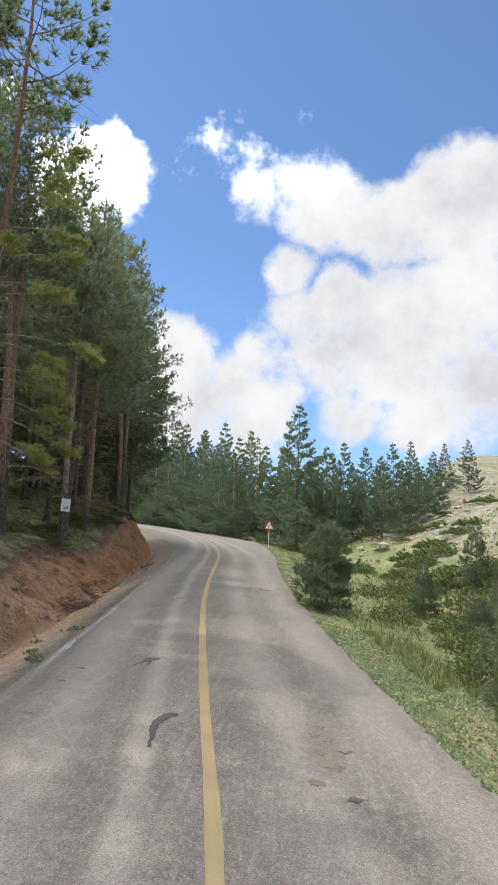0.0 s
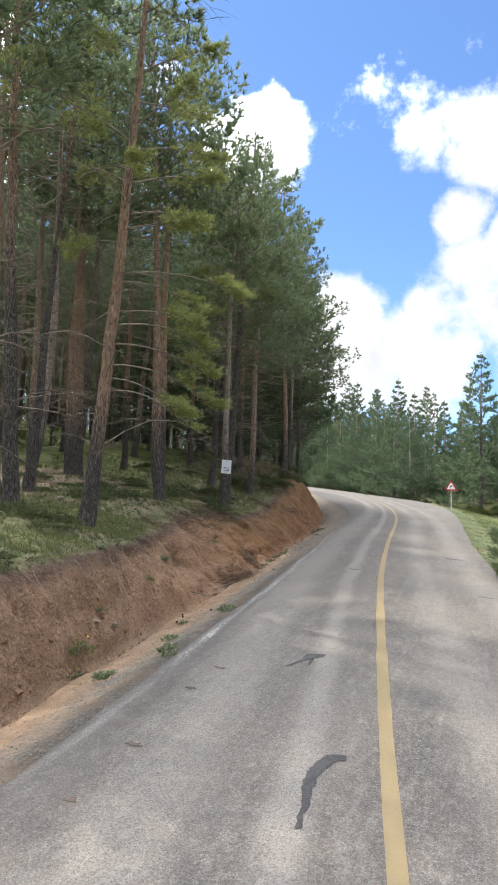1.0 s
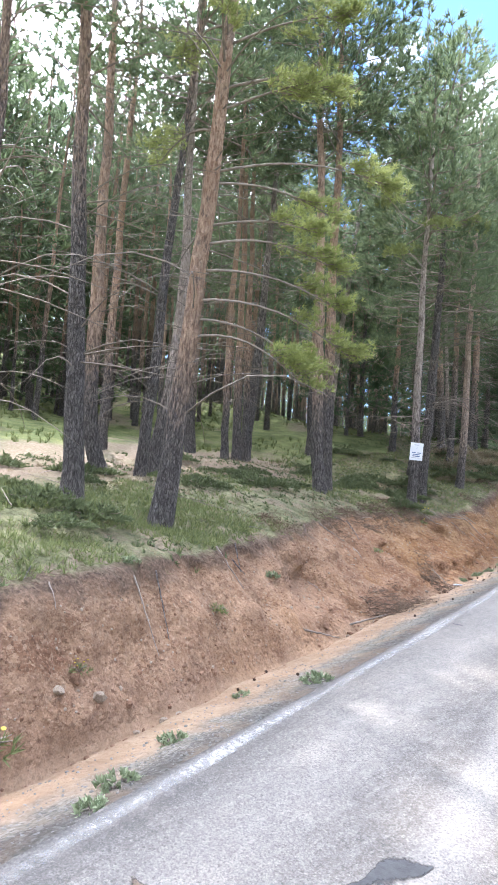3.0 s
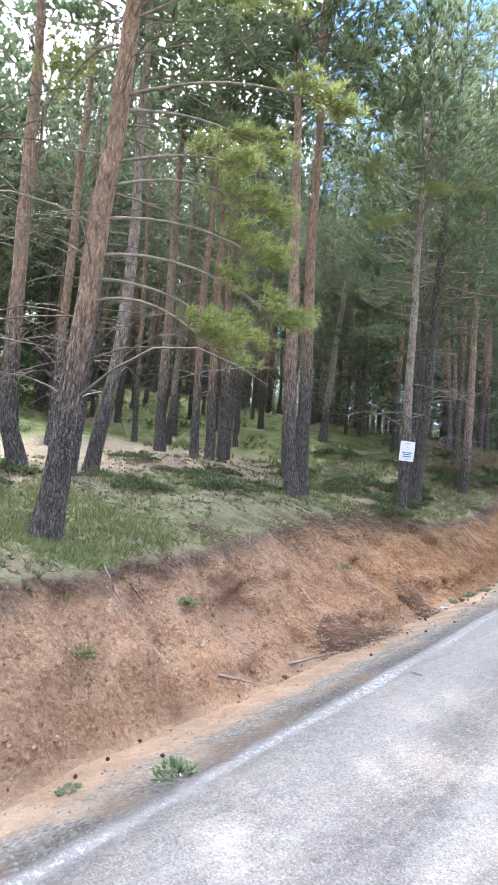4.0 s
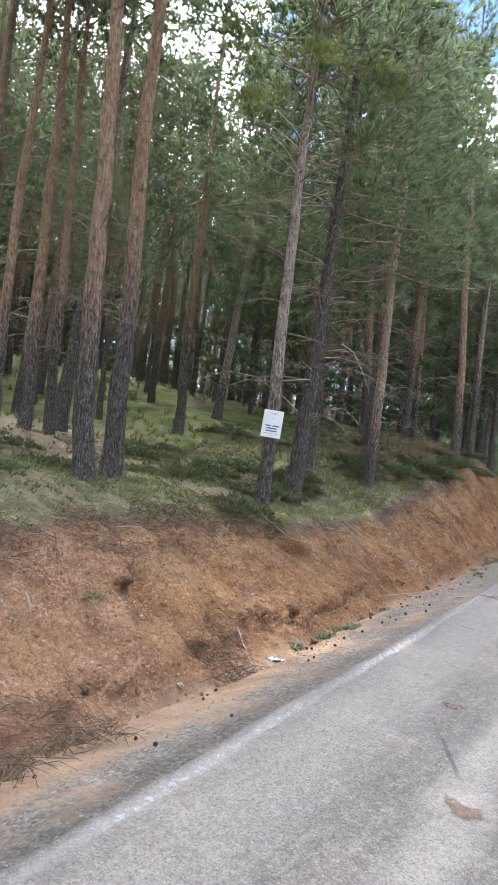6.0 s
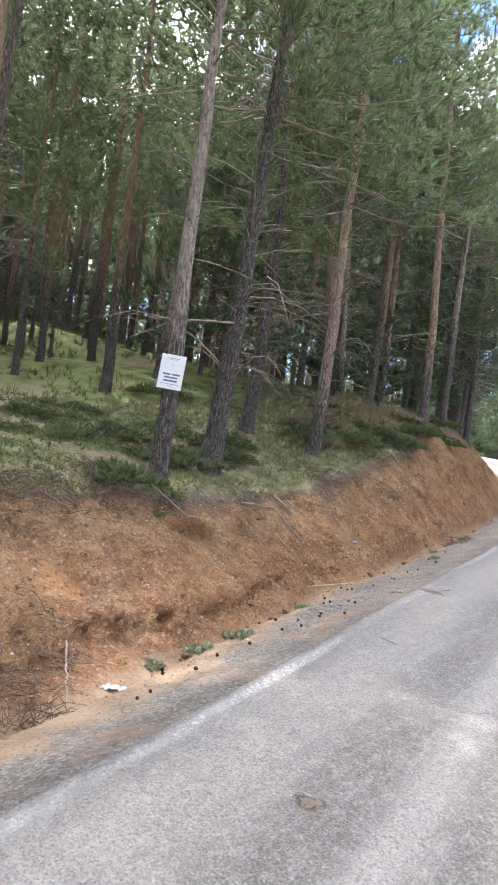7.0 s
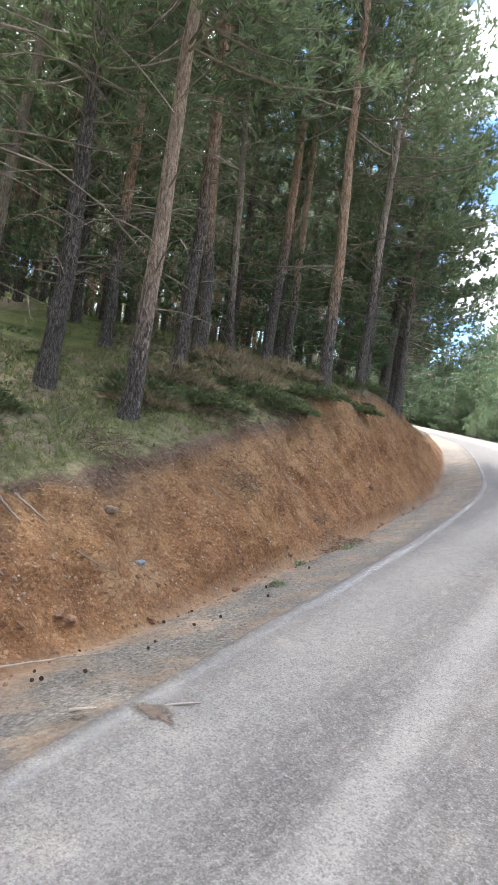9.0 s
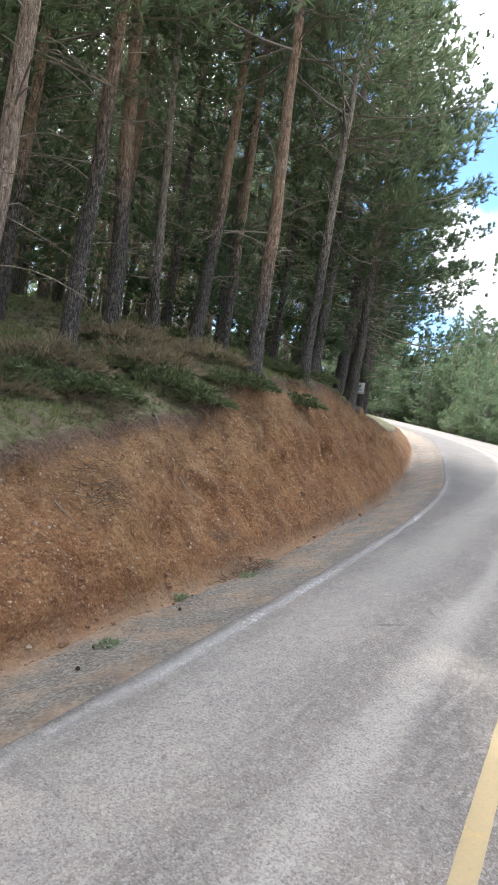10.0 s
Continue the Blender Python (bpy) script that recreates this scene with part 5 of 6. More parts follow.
def grass_patch(name, xy, mat, length, width, per, spread, label, sink=0.01):
    p = surfaces(xy)
    p[:, 2] -= sink
    tri, faces = blades(rng, p, np.tile([0, 0, 1.0], (len(p), 1)), length, width, per, spread)
    ob = new(name, mesh_of(name, tri, faces, mat, False))
    tagged(ob, label, "grass", kind="stuff")


def clumped(xy, scale, cut, seed):
    return xy[fbm(xy[:, 0] * scale, xy[:, 1] * scale, 3, seed) > cut]


pts, d, y = verge_points(17000, 1.9, 7.0, 6, 40)
ld, _ = lip(y)
pts = pts[(d > ld + 0.12 + 0.1 * rng.normal(size=len(d))) & ((d < 5.4 + rng.normal(0, 0.5, len(d))) | (y > 20))]
grass_patch("forest_grass", clumped(pts, 0.55, -0.12, 101), GRASS, 0.11, 0.008, 6, 0.75, "short green grass at the edge of the wood")
pts, d, y = verge_points(4200, 1.9, 7.5, 2, 42)
ld, _ = lip(y)
grass_patch("dry_grass", pts[d > ld - 0.05], DRYGRASS, 0.09, 0.003, 6, 1.0, "dry straw-coloured grass and fallen needles")
pts, d, y = verge_points(9000, 1.9, 8.5, 5, 40)
ld, _ = lip(y)
pts = pts[d > ld + 0.05]
grass_patch("ground_cover", clumped(pts, 0.9, 0.02, 102), SHRUB, 0.075, 0.017, 7, 1.5, "low dark green creeping plants on the woodland floor")
pts, d, y = verge_points(9000, 1.8, 5.2, 3, 13)
ld, _ = lip(y)
grass_patch("roadside_grass", clumped(pts[d > ld + 0.1], 0.8, -0.2, 107), GRASS, 0.10, 0.007, 6, 0.8, "fresh green grass on the lip of the bank")
pts, d, y = verge_points(9500, 1.9, 8.0, 5, 38)
ld, _ = lip(y)
grass_patch("needle_litter", clumped(pts[d > ld - 0.1], 0.7, 0.0, 104), BROWNTWIG, 0.12, 0.006, 5, 2.0, "brown needle litter and small dead twigs")
far_xy = np.stack([rng.uniform(-30, -9, 9000), rng.uniform(2, 50, 9000)], 1)
_, dl, _ = terrain(far_xy[:, 0], far_xy[:, 1])
far_xy = clumped(far_xy[(dl > np.where(far_xy[:, 1] < 20.5, 9.6, 6.8)) & (dl < 24)], 0.3, -0.05, 105)
grass_patch("woodland_grass", far_xy, GRASS, 0.2, 0.014, 6, 0.5, "green grass on the woodland floor")


def shrub_mesh(seed, r, tall, count, mat, leaf=0.07, wide=0.02):
    g = np.random.default_rng(seed)
    a, q = g.uniform(0, 6.28, count), np.sqrt(g.uniform(0, 1, count))
    x, y = r * q * np.cos(a), r * q * np.sin(a)
    z = tall * (1 - q ** 2) * g.uniform(0.15, 1.0, count) * (0.7 + 0.6 * (fbm(x * 3, y * 3, 2, seed) + 0.3))
    roots = np.stack([x, y, z], 1)
    lean = np.stack([x / r * 0.9, y / r * 0.9, np.full(count, 0.8)], 1)
    tri, faces = blades(g, roots, lean, leaf * 1.6, wide, 7, 0.55)
    s = Soup()
    for i in range(9):
        b = i * 0.7
        s.tube([(0, 0, -0.05), (r * 0.4 * math.cos(b), r * 0.4 * math.sin(b), tall * 0.4), (r * 0.8 * math.cos(b), r * 0.8 * math.sin(b), tall * 0.5)], (0.012, 0.008, 0.003), 4)
    return mesh_of("foliage", tri, faces, mat, False), s.mesh("woody_base", DEADWOOD)


LOW = [shrub_mesh(110 + i, 0.75, 0.30, 330, SHRUB, 0.07, 0.022) for i in range(3)]
BUSH = [shrub_mesh(120 + i, 0.9, 0.75, 420, SHRUB, 0.11, 0.03) for i in range(2)]
BROAD = [shrub_mesh(130 + i, 0.17, 0.10, 40, WEED, 0.04, 0.024) for i in range(3)]
BRUSH = [shrub_mesh(140 + i, 0.9, 0.5, 260, BROWNTWIG, 0.16, 0.008) for i in range(2)]


def shrub(name, label, meshes, x, y, s, turn, group, category="shrub", sq=1.0):
    ob = thing(name, label, category, Matrix.Translation((x, y, surface(x, y)[0] - 0.02)) @ Matrix.Rotation(turn, 4, "Z") @ Matrix.Diagonal((s, s, s * sq, 1)), group)
    part("foliage", meshes[0], ob)
    tagged(part("woody_base", meshes[1], ob), kind="stuff")


for i in range(58):
    p, d, y = verge_points(1, 0.5, 5.2, 5, 37)
    ld, _ = lip(y)
    x, yy = p[0][0] - (ld[0]) * 0.97, p[0][1]
    shrub("juniper", "low dark green creeping juniper on the bank's top", LOW[i % 3], x, yy, rng.uniform(0.45, 1.0), rng.uniform(0, 6), "junipers on the bank", sq=rng.uniform(0.6, 1.1))
for i, (x, y, s) in enumerate(((-8.2, 27.0, 1.1), (-7.7, 28.6, 0.9), (-7.9, 30.0, 1.0), (-8.6, 26.0, 1.0), (-9.4, 28.2, 1.2), (-8.0, 32.4, 0.8), (-8.3, 22.9, 0.8), (-8.8, 23.4, 0.9), (-10.5, 20.5, 0.8), (-9.6, 21.6, 1.0))):
    shrub("juniper", "rounded green juniper among brushwood", BUSH[i % 2], x, y, s * 0.72, i * 1.3, "junipers on the bank", sq=0.62)
for i, (x, y, s) in enumerate(((-9.2, 27.2, 1.3), (-9.0, 28.8, 1.4), (-8.8, 30.2, 1.2), (-9.9, 29.6, 1.4), (-8.4, 25.8, 0.9))):
    shrub("brushwood_heap", "heap of cut brown brushwood and dead twigs", BRUSH[i % 2], x, y, s * 0.75, i * 2.1, "brushwood heaps", "brushwood", 0.8)
for i, (x, y, s) in enumerate(((-3.35, 10.25, 1.2), (-3.55, 8.7, 1.0), (-3.2, 7.9, 1.1), (-3.05, 7.6, 0.9), (-3.6, 7.2, 1.1), (-4.95, 18.6, 1.1), (-5.15, 18.2, 0.9), (-5.3, 19.4, 0.8), (-4.9, 19.1, 1.0), (-5.2, 20.6, 0.8),
                               (-5.9, 26.4, 1.0), (-5.6, 27.2, 0.9), (-6.0, 28.4, 0.8), (-5.2, 24.6, 0.8), (-3.9, 9.9, 0.7), (-5.4, 12.2, 1.0), (-5.2, 9.6, 0.9))):
    shrub("weed", "small broad-leaved green weed in the gravel", BROAD[i % 3], x, y, s * 0.72, i * 1.1, "weeds along the ditch", "weed")
HILL = [shrub_mesh(125 + i, 0.9, 0.75, 190, HILLBUSH, 0.15, 0.04) for i in range(2)]
# open hillside
for i in range(74):
    r, y = rng.uniform(6, 30), rng.uniform(10, 75)
    x = np.interp(y, RIGHT[:, 1], RIGHT[:, 0]) + r
    shrub("hillside_bush", "low green bush on the open hillside", HILL[i % 2], x, y, rng.uniform(0.8, 2.2), i * 1.9, "bushes on the hillside", "bush", rng.uniform(0.5, 0.9))
NEAR = [shrub_mesh(128 + i, 0.9, 0.75, 480, HILLBUSH, 0.06, 0.017) for i in range(2)]
for i, (x, y, s) in enumerate(((3.6, 10.6, 1.1), (4.3, 12.2, 1.2), (5.3, 13.6, 1.4), (4.9, 16.2, 1.4), (6.4, 15.0, 1.5), (3.3, 18.4, 1.0), (5.8, 19.6, 1.6), (7.4, 18.0, 1.7), (3.7, 7.6, 1.0), (6.6, 21.5, 1.6), (8.6, 22.5, 1.9), (5.2, 24.5, 1.4), (9.6, 19.6, 1.7), (8.2, 26.5, 2.0), (11.5, 25.0, 2.1), (4.2, 28.5, 1.3), (10.6, 30.5, 2.0), (13.4, 29.0, 2.0), (6.4, 31.5, 1.7))):
    shrub("hillside_bush", "thick green bush below the road", NEAR[i % 2], x, y, s, i * 1.9, "bushes on the hillside", "bush", 0.85)
line = smooth_line(RIGHT, 25)
yy = np.concatenate([rng.uniform(1, 14, 6500), rng.uniform(14, 60, 5500)])
rr = rng.uniform(0.0, 1.0, 12000) ** 1.2 * 2.0
xy = np.stack([np.interp(yy, line[:, 1], line[:, 0]) + rr, yy], 1)
grass_patch("verge_weeds", clumped(xy, 1.1, -0.32, 111), WEED, 0.062, 0.021, 6, 1.4, "dense pale green weeds along the road's edge")
keep = rng.uniform(size=12000) < 0.4
xy = np.stack([np.interp(yy, line[:, 1], line[:, 0]) + 1.0 + rr * 3.4, yy], 1)[keep]
grass_patch("verge_grass", clumped(xy, 0.5, -0.1, 113), GRASS, 0.24, 0.012, 6, 0.5, "longer green grass on the slope below the road")

yy = rng.uniform(16, 80, 4200)
xy = np.stack([np.interp(yy, line[:, 1], line[:, 0]) + rng.uniform(6, 34, 4200), yy], 1)
grass_patch("hillside_grass", clumped(xy, 0.22, -0.05, 115), HILLBUSH, 0.3, 0.03, 6, 0.8, "rough green tufts on the open hillside")
grass_patch("hillside_straw", clumped(xy[::3] + 0.3, 0.3, 0.0, 117), DRYGRASS, 0.28, 0.02, 6, 0.8, "dry straw tufts on the open hillside")

TUFT = [shrub_mesh(150 + i, 0.22, 0.16, 44, GRASS, 0.06, 0.009) for i in range(2)]


def flowering_weed(x, y, s, heads, seed):
    """A leafy weed with small yellow flower heads."""
    ob = thing("flowering_weed", "green weed with small yellow flowers on the clay bank", "weed", Matrix.Translation((x, y, surface(x, y)[0] - 0.01)) @ Matrix.Scale(s, 4), "flowering weeds on the bank")
    part("foliage", TUFT[seed % 2][0], ob)
    tagged(part("woody_base", TUFT[seed % 2][1], ob), kind="stuff")
    g = np.random.default_rng(seed)
    for i in range(heads):
        bm = bmesh.new()
        bmesh.ops.create_cone(bm, cap_ends=True, segments=7, radius1=0.006, radius2=0.019, depth=0.012)
        me = bpy.data.meshes.new("flower_head")
        bm.to_mesh(me)
        bm.free()
        me.materials.append(FLOWER)
        part("flower_head", me, ob, "small yellow flower").matrix_local = Matrix.Translation((g.uniform(-0.16, 0.16), g.uniform(-0.16, 0.16), g.uniform(0.11, 0.2))) @ Euler((g.uniform(-0.5, 0.5), g.uniform(-0.5, 0.5), 0)).to_matrix().to_4x4()


for i, (x, y, s, heads) in enumerate(((-4.31, 7.71, 0.95, 4), (-4.2, 7.5, 0.7, 2), (-4.55, 8.6, 0.45, 7), (-6.81, 20.02, 0.9, 9), (-6.75, 19.75, 0.6, 5), (-4.93, 10.64, 0.6, 0), (-5.79, 15.82, 0.5, 0))):
    flowering_weed(x, y, s, heads, i)

# ---------------------------------------------------------------- stones, cones, dead wood


def stone_mesh(seed, mat, flat=0.7):
    g = np.random.default_rng(seed)
    bm = bmesh.new()
    bmesh.ops.create_icosphere(bm, subdivisions=2, radius=1.0)
    o = Vector(g.uniform(-9, 9, 3))
    for v in bm.verts:
        k = 0.72 + 0.55 * noise.noise(v.co * 0.9 + o) + 0.2 * noise.noise(v.co * 2.3 + o)
        v.co = Vector((v.co.x * k, v.co.y * k * 0.8, v.co.z * k * flat))
    me = bpy.data.meshes.new("stone")
    bm.to_mesh(me)
    bm.free()
    me.materials.append(mat)
    return me


STONES = [stone_mesh(i, ROCK, 0.55 + 0.1 * (i % 3)) for i in range(5)]
CLODS = [stone_mesh(20 + i, CLOD, 0.7) for i in range(4)]


def lay(name, me, x, y, s, turn, label, category, group, sink=0.25):
    z, _ = surface(x, y)
    single(name, me, Matrix.Translation((x, y, z + s * (0.45 - sink))) @ Matrix.Rotation(turn, 4, "Z") @ Matrix.Scale(s, 4), label, category, group)


for i, (x, y, s) in enumerate(((-4.25, 9.0, 0.075), (-4.2, 9.25, 0.08), (-4.4, 8.7, 0.12), (-4.28, 9.5, 0.07), (-4.45, 8.35, 0.09), (-4.62, 13.3, 0.08), (-4.75, 13.9, 0.09), (-4.7, 14.6, 0.07), (-4.9, 15.6, 0.10), (-4.6, 12.9, 0.06), (-4.98, 12.72, 0.07),
                               (-5.0, 16.2, 0.08), (-5.66, 16.33, 0.06), (-4.5, 11.6, 0.06), (-4.9, 12.0, 0.06), (-6.1, 22.1, 0.06), (-5.9, 25.9, 0.05), (-4.56, 22.68, 0.055), (-5.8, 24.4, 0.05))):
    lay("stone", STONES[i % 5], x, y, s * 0.72, i * 1.7, "tan field stone lying in the ditch", "stone", "stones in the ditch")
lay("stone", stone_mesh(50, BLUEROCK, 0.8), -6.1, 23.53, 0.06, 0.4, "blue-grey stone at the foot of the bank", "stone", "stones in the ditch")
lay("stone", STONES[2], -11.84, 16.71, 0.16, 0.4, "pale yellow stone on the woodland floor", "stone", "stones in the ditch")
lay("stone", STONES[1], -6.6, 23.6, 0.09, 0.9, "pale stone on the lip of the bank", "stone", "stones in the ditch")
for i in range(46):
    p, d, y = verge_points(1, 1.15, 1.55, 6, 34)
    lay("clod", CLODS[i % 4], p[0][0], p[0][1], rng.uniform(0.03, 0.085), i * 1.3, "crumbled clod of red clay", "clod", "clods of clay", 0.2)


def cone_mesh():
    bm = bmesh.new()
    for k in range(7):
        f = k / 6
        bmesh.ops.create_cone(bm, cap_ends=True, segments=8, radius1=0.028 * math.sin(0.5 + 2.3 * f) + 0.004, radius2=0.012 * (1 - f) + 0.003, depth=0.012, matrix=Matrix.Translation((0, 0, 0.008 + 0.0085 * k)) @ Matrix.Rotation(k * 0.4, 4, "Z"))
    me = bpy.data.meshes.new("pine_cone")
    bm.to_mesh(me)
    bm.free()
    me.materials.append(CONE)
    return me


cone_me = cone_mesh()
for i in range(48):
    p, d, y = verge_points(1, 0.25, 1.25, 10, 27)
    if i % 2:
        p, d, y = verge_points(1, 0.4, 1.2, 17.5, 25)
    z, _ = surface(*p[0])
    single("pine_cone", cone_me, Matrix.Translation((p[0][0], p[0][1], z + 0.014)) @ Euler((1.4, 0.2, i)).to_matrix().to_4x4() @ Matrix.Scale(rng.uniform(0.36, 0.56), 4), "dark brown fallen pine cone on the gravel", "pine cone", "pine cones on the shoulder")

ico = bmesh.new()
bmesh.ops.create_icosphere(ico, subdivisions=1, radius=1.0)
ICO_V = np.array([v.co[:] for v in ico.verts])
ICO_F = [tuple(v.index for v in f.verts) for f in ico.faces]
ico.free()


def pebble_field(name, count, d_lo, d_hi, y_lo, y_hi, size, mat, label):
    s = Soup()
    p, d, y = verge_points(count, d_lo, d_hi, y_lo, y_hi)
    ld, _ = lip(y)
    for x, yv in p[d < ld - 0.12]:
        z, _ = surface(x, yv)
        r = size * min(rng.lognormal(0, 0.4), 2.2)
        s.add(ICO_V * (r * rng.uniform(0.5, 1.1, 3)) + ICO_V * rng.normal(0, 0.12 * r, ICO_V.shape) + (x, yv, z - r * 0.1), ICO_F)
    tagged(new(name, s.mesh(name, mat, False)), label, "pebbles", kind="stuff")


rocks = Soup()
for i in range(1700):
    y = rng.uniform(16, 100)
    x = np.interp(y, RIGHT[:, 1], RIGHT[:, 0]) + rng.uniform(8, 48)
    r = 0.13 * rng.lognormal(0, 0.6)
    if fbm(np.array([x * 0.12]), np.array([y * 0.12]), 3, 119)[0] > -0.05:
        rocks.add(ICO_V * (r * rng.uniform(0.5, 1.1, 3)) + ICO_V * rng.normal(0, 0.12 * r, ICO_V.shape) + (x, y, surface(x, y)[0] + r * 0.1), ICO_F)
tagged(new("hillside_stones", rocks.mesh("hillside_stones", ROCK, False)), "scattered tan stones on the open hillside", "stones", kind="stuff")
pebble_field("bank_pebbles", 3600, 1.3, 2.7, 3, 42, 0.011, ROCK, "small stones showing in the clay bank")
pebble_field("shoulder_gravel", 5200, 0.0, 0.9, 3, 36, 0.0075, mat_plain("grey_chippings", (0.11, 0.105, 0.10), (0.24, 0.228, 0.21), 20), "loose grey chippings on the shoulder")
pebble_field("clay_crumbs", 4200, 1.05, 2.7, 4, 40, 0.015, CLOD, "crumbs of red clay on the bank")


def stick(points, r, name, label, group, mat=DEADWOOD, lift=0.012):
    """A stick or root lying along the ground through places."""
    pts = np.array([(x, y, surface(x, y)[0] + lift + h) for x, y, h in points])
    t = np.linspace(0, 1, 12)
    k = np.linspace(0, 1, len(pts))
    c = np.stack([np.interp(t, k, pts[:, i]) for i in range(3)], 1)
    c[1:-1] += rng.normal(0, 0.003, (10, 3))
    c = c - pts[0]
    s = Soup()
    s.tube(c, np.linspace(r, r * 0.4, 12) * 0.72, 6)
    single(name, s.mesh(name, mat), Matrix.Translation(pts[0]), label, "root" if name == "root" else "stick", group)


# roots and torn sticks on the bank
stick([(-6.75, 21.35, 0.0), (-6.45, 21.71, 0.01), (-6.1, 22.0, 0.0)], 0.02, "root", "bare root hanging down the clay bank", "roots in the bank")
stick([(-6.95, 22.4, 0.05), (-6.6, 22.5, 0.03)], 0.025, "root", "torn root end sticking out of the bank", "roots in the bank")
stick([(-6.85, 22.6, 0.04), (-6.55, 22.75, 0.02)], 0.02, "root", "torn root end sticking out of the bank", "roots in the bank")
stick([(-6.9, 19.75, 0.10), (-6.5, 19.95, 0.03), (-6.35, 20.35, 0.03)], 0.016, "root", "bare root hanging down the clay bank", "roots in the bank")
stick([(-4.75, 13.2, 0.02), (-4.45, 13.65, 0.05)], 0.022, "stick", "broken pale stick in the ditch", "sticks in the ditch")
stick([(-4.72, 12.05, 0.0), (-4.45, 12.42, 0.02)], 0.022, "stick", "thick broken branch in the ditch", "sticks in the ditch")
stick([(-5.5, 17.6, 0.0), (-4.95, 17.2, 0.02)], 0.015, "stick", "thin stick in the ditch", "sticks in the ditch")
stick([(-4.45, 21.2, 0.0), (-3.95, 21.65, 0.01)], 0.018, "stick", "thin stick on the asphalt's edge", "sticks in the ditch")
stick([(-5.6, 21.3, 0.0), (-5.2, 22.2, 0.0)], 0.014, "stick", "thin stick on the gravel", "sticks in the ditch")
for x, y, a, ln in ((-6.5, 20.9, 0.5, 0.55), (-6.3, 21.5, 0.2, 0.4), (-6.2, 22.8, 0.7, 0.35), (-4.75, 7.4, 0.3, 0.16), (-4.9, 8.5, -0.2, 0.18), (-5.6, 13.4, 0.2, 0.22), (-5.9, 15.2, -0.3, 0.25), (-6.6, 25.2, 0.4, 0.3), (-6.9, 27.4, 0.3, 0.3)):
    stick([(x, y, 0.02), (x + ln * 0.5 * math.cos(a), y + ln * 0.5 * math.sin(a), 0.03), (x + ln * math.cos(a), y + ln * math.sin(a), 0.01)], 0.010, "root", "thin pale root lying on the clay bank", "roots in the bank")
for i in range(44):
    p, d, y = verge_points(1, 0, 0.35, 6, 34)
    ld, _ = lip(y)
    x, yv = p[0][0] - ld[0] + 0.1, p[0][1]
    a, ln = rng.uniform(-1.2, 1.2), rng.uniform(0.15, 0.5)
    stick([(x, yv, 0.03), (x + ln * math.cos(a), yv + ln * math.sin(a), rng.uniform(0.0, 0.1))], rng.uniform(0.006, 0.014), "root", "dark root at the lip of the bank", "roots in the bank", BARK if i % 3 else DEADWOOD)
for i in range(40):
    p, d, y = verge_points(1, 3.2, 7.0, 7, 34)
    x, yv = p[0]
    a, ln = rng.uniform(0, 6.28), rng.uniform(0.3, 1.1)
    stick([(x, yv, 0.02), (x + ln * math.cos(a), yv + ln * math.sin(a), rng.uniform(0.0, 0.08))], rng.uniform(0.006, 0.014), "stick", "fallen dead branch on the grass", "fallen branches")


TWIG = mat_plain("brown_twigs", (0.075, 0.05, 0.034), (0.21, 0.15, 0.10), 14)


def twig_pile(x, y, r, count, name, label, seed):
    g = np.random.default_rng(seed)
    s = Soup()
    z0, _ = surface(x, y)
    for i in range(count):
        a, b = g.uniform(0, 6.28), g.uniform(0, 6.28)
        q = r * math.sqrt(g.uniform())
        ln = g.uniform(0.07, 0.36)
        px, py = q * math.cos(a), q * math.sin(a)
        z = surface(x + px, y + py)[0] - z0
        s.tube([(px, py, z + g.uniform(0, 0.08)), (px + ln * 0.5 * math.cos(b), py + ln * 0.5 * math.sin(b), z + g.uniform(0.02, 0.12)), (px + ln * math.cos(b), py + ln * math.sin(b), z + g.uniform(0, 0.1))], (0.0042, 0.0034, 0.0015), 3)
    single(name, s.mesh(name, TWIG), Matrix.Translation((x, y, z0)), label, "twigs", "twig heaps", "stuff")


for i, (x, y, r, c) in enumerate(((-4.75, 14.2, 0.35, 60), (-4.75, 14.9, 0.35, 60), (-5.15, 16.9, 0.35, 60), (-5.5, 17.4, 0.25, 36), (-6.9, 19.2, 0.3, 46), (-6.85, 17.6, 0.4, 50), (-6.55, 16.4, 0.45, 60), (-6.95, 18.3, 0.45, 60), (-7.3, 19.4, 0.4, 50), (-6.5, 15.3, 0.35, 40), (-7.2, 24.1, 0.4, 40), (-7.6, 26.6, 0.5, 60), (-6.2, 13.4, 0.3, 30), (-6.0, 27.6, 0.4, 50), (-6.6, 25.8, 0.3, 36))):
    twig_pile(x, y, r, int(c * 3.0), "twig_heap", "heap of dead twigs and torn roots", 200 + i)

# ---------------------------------------------------------------- marks on the asphalt


def spine(q, k):
    """For a long curved outline: the middle between its two sides."""
    return (q + q[::-1]) / 2


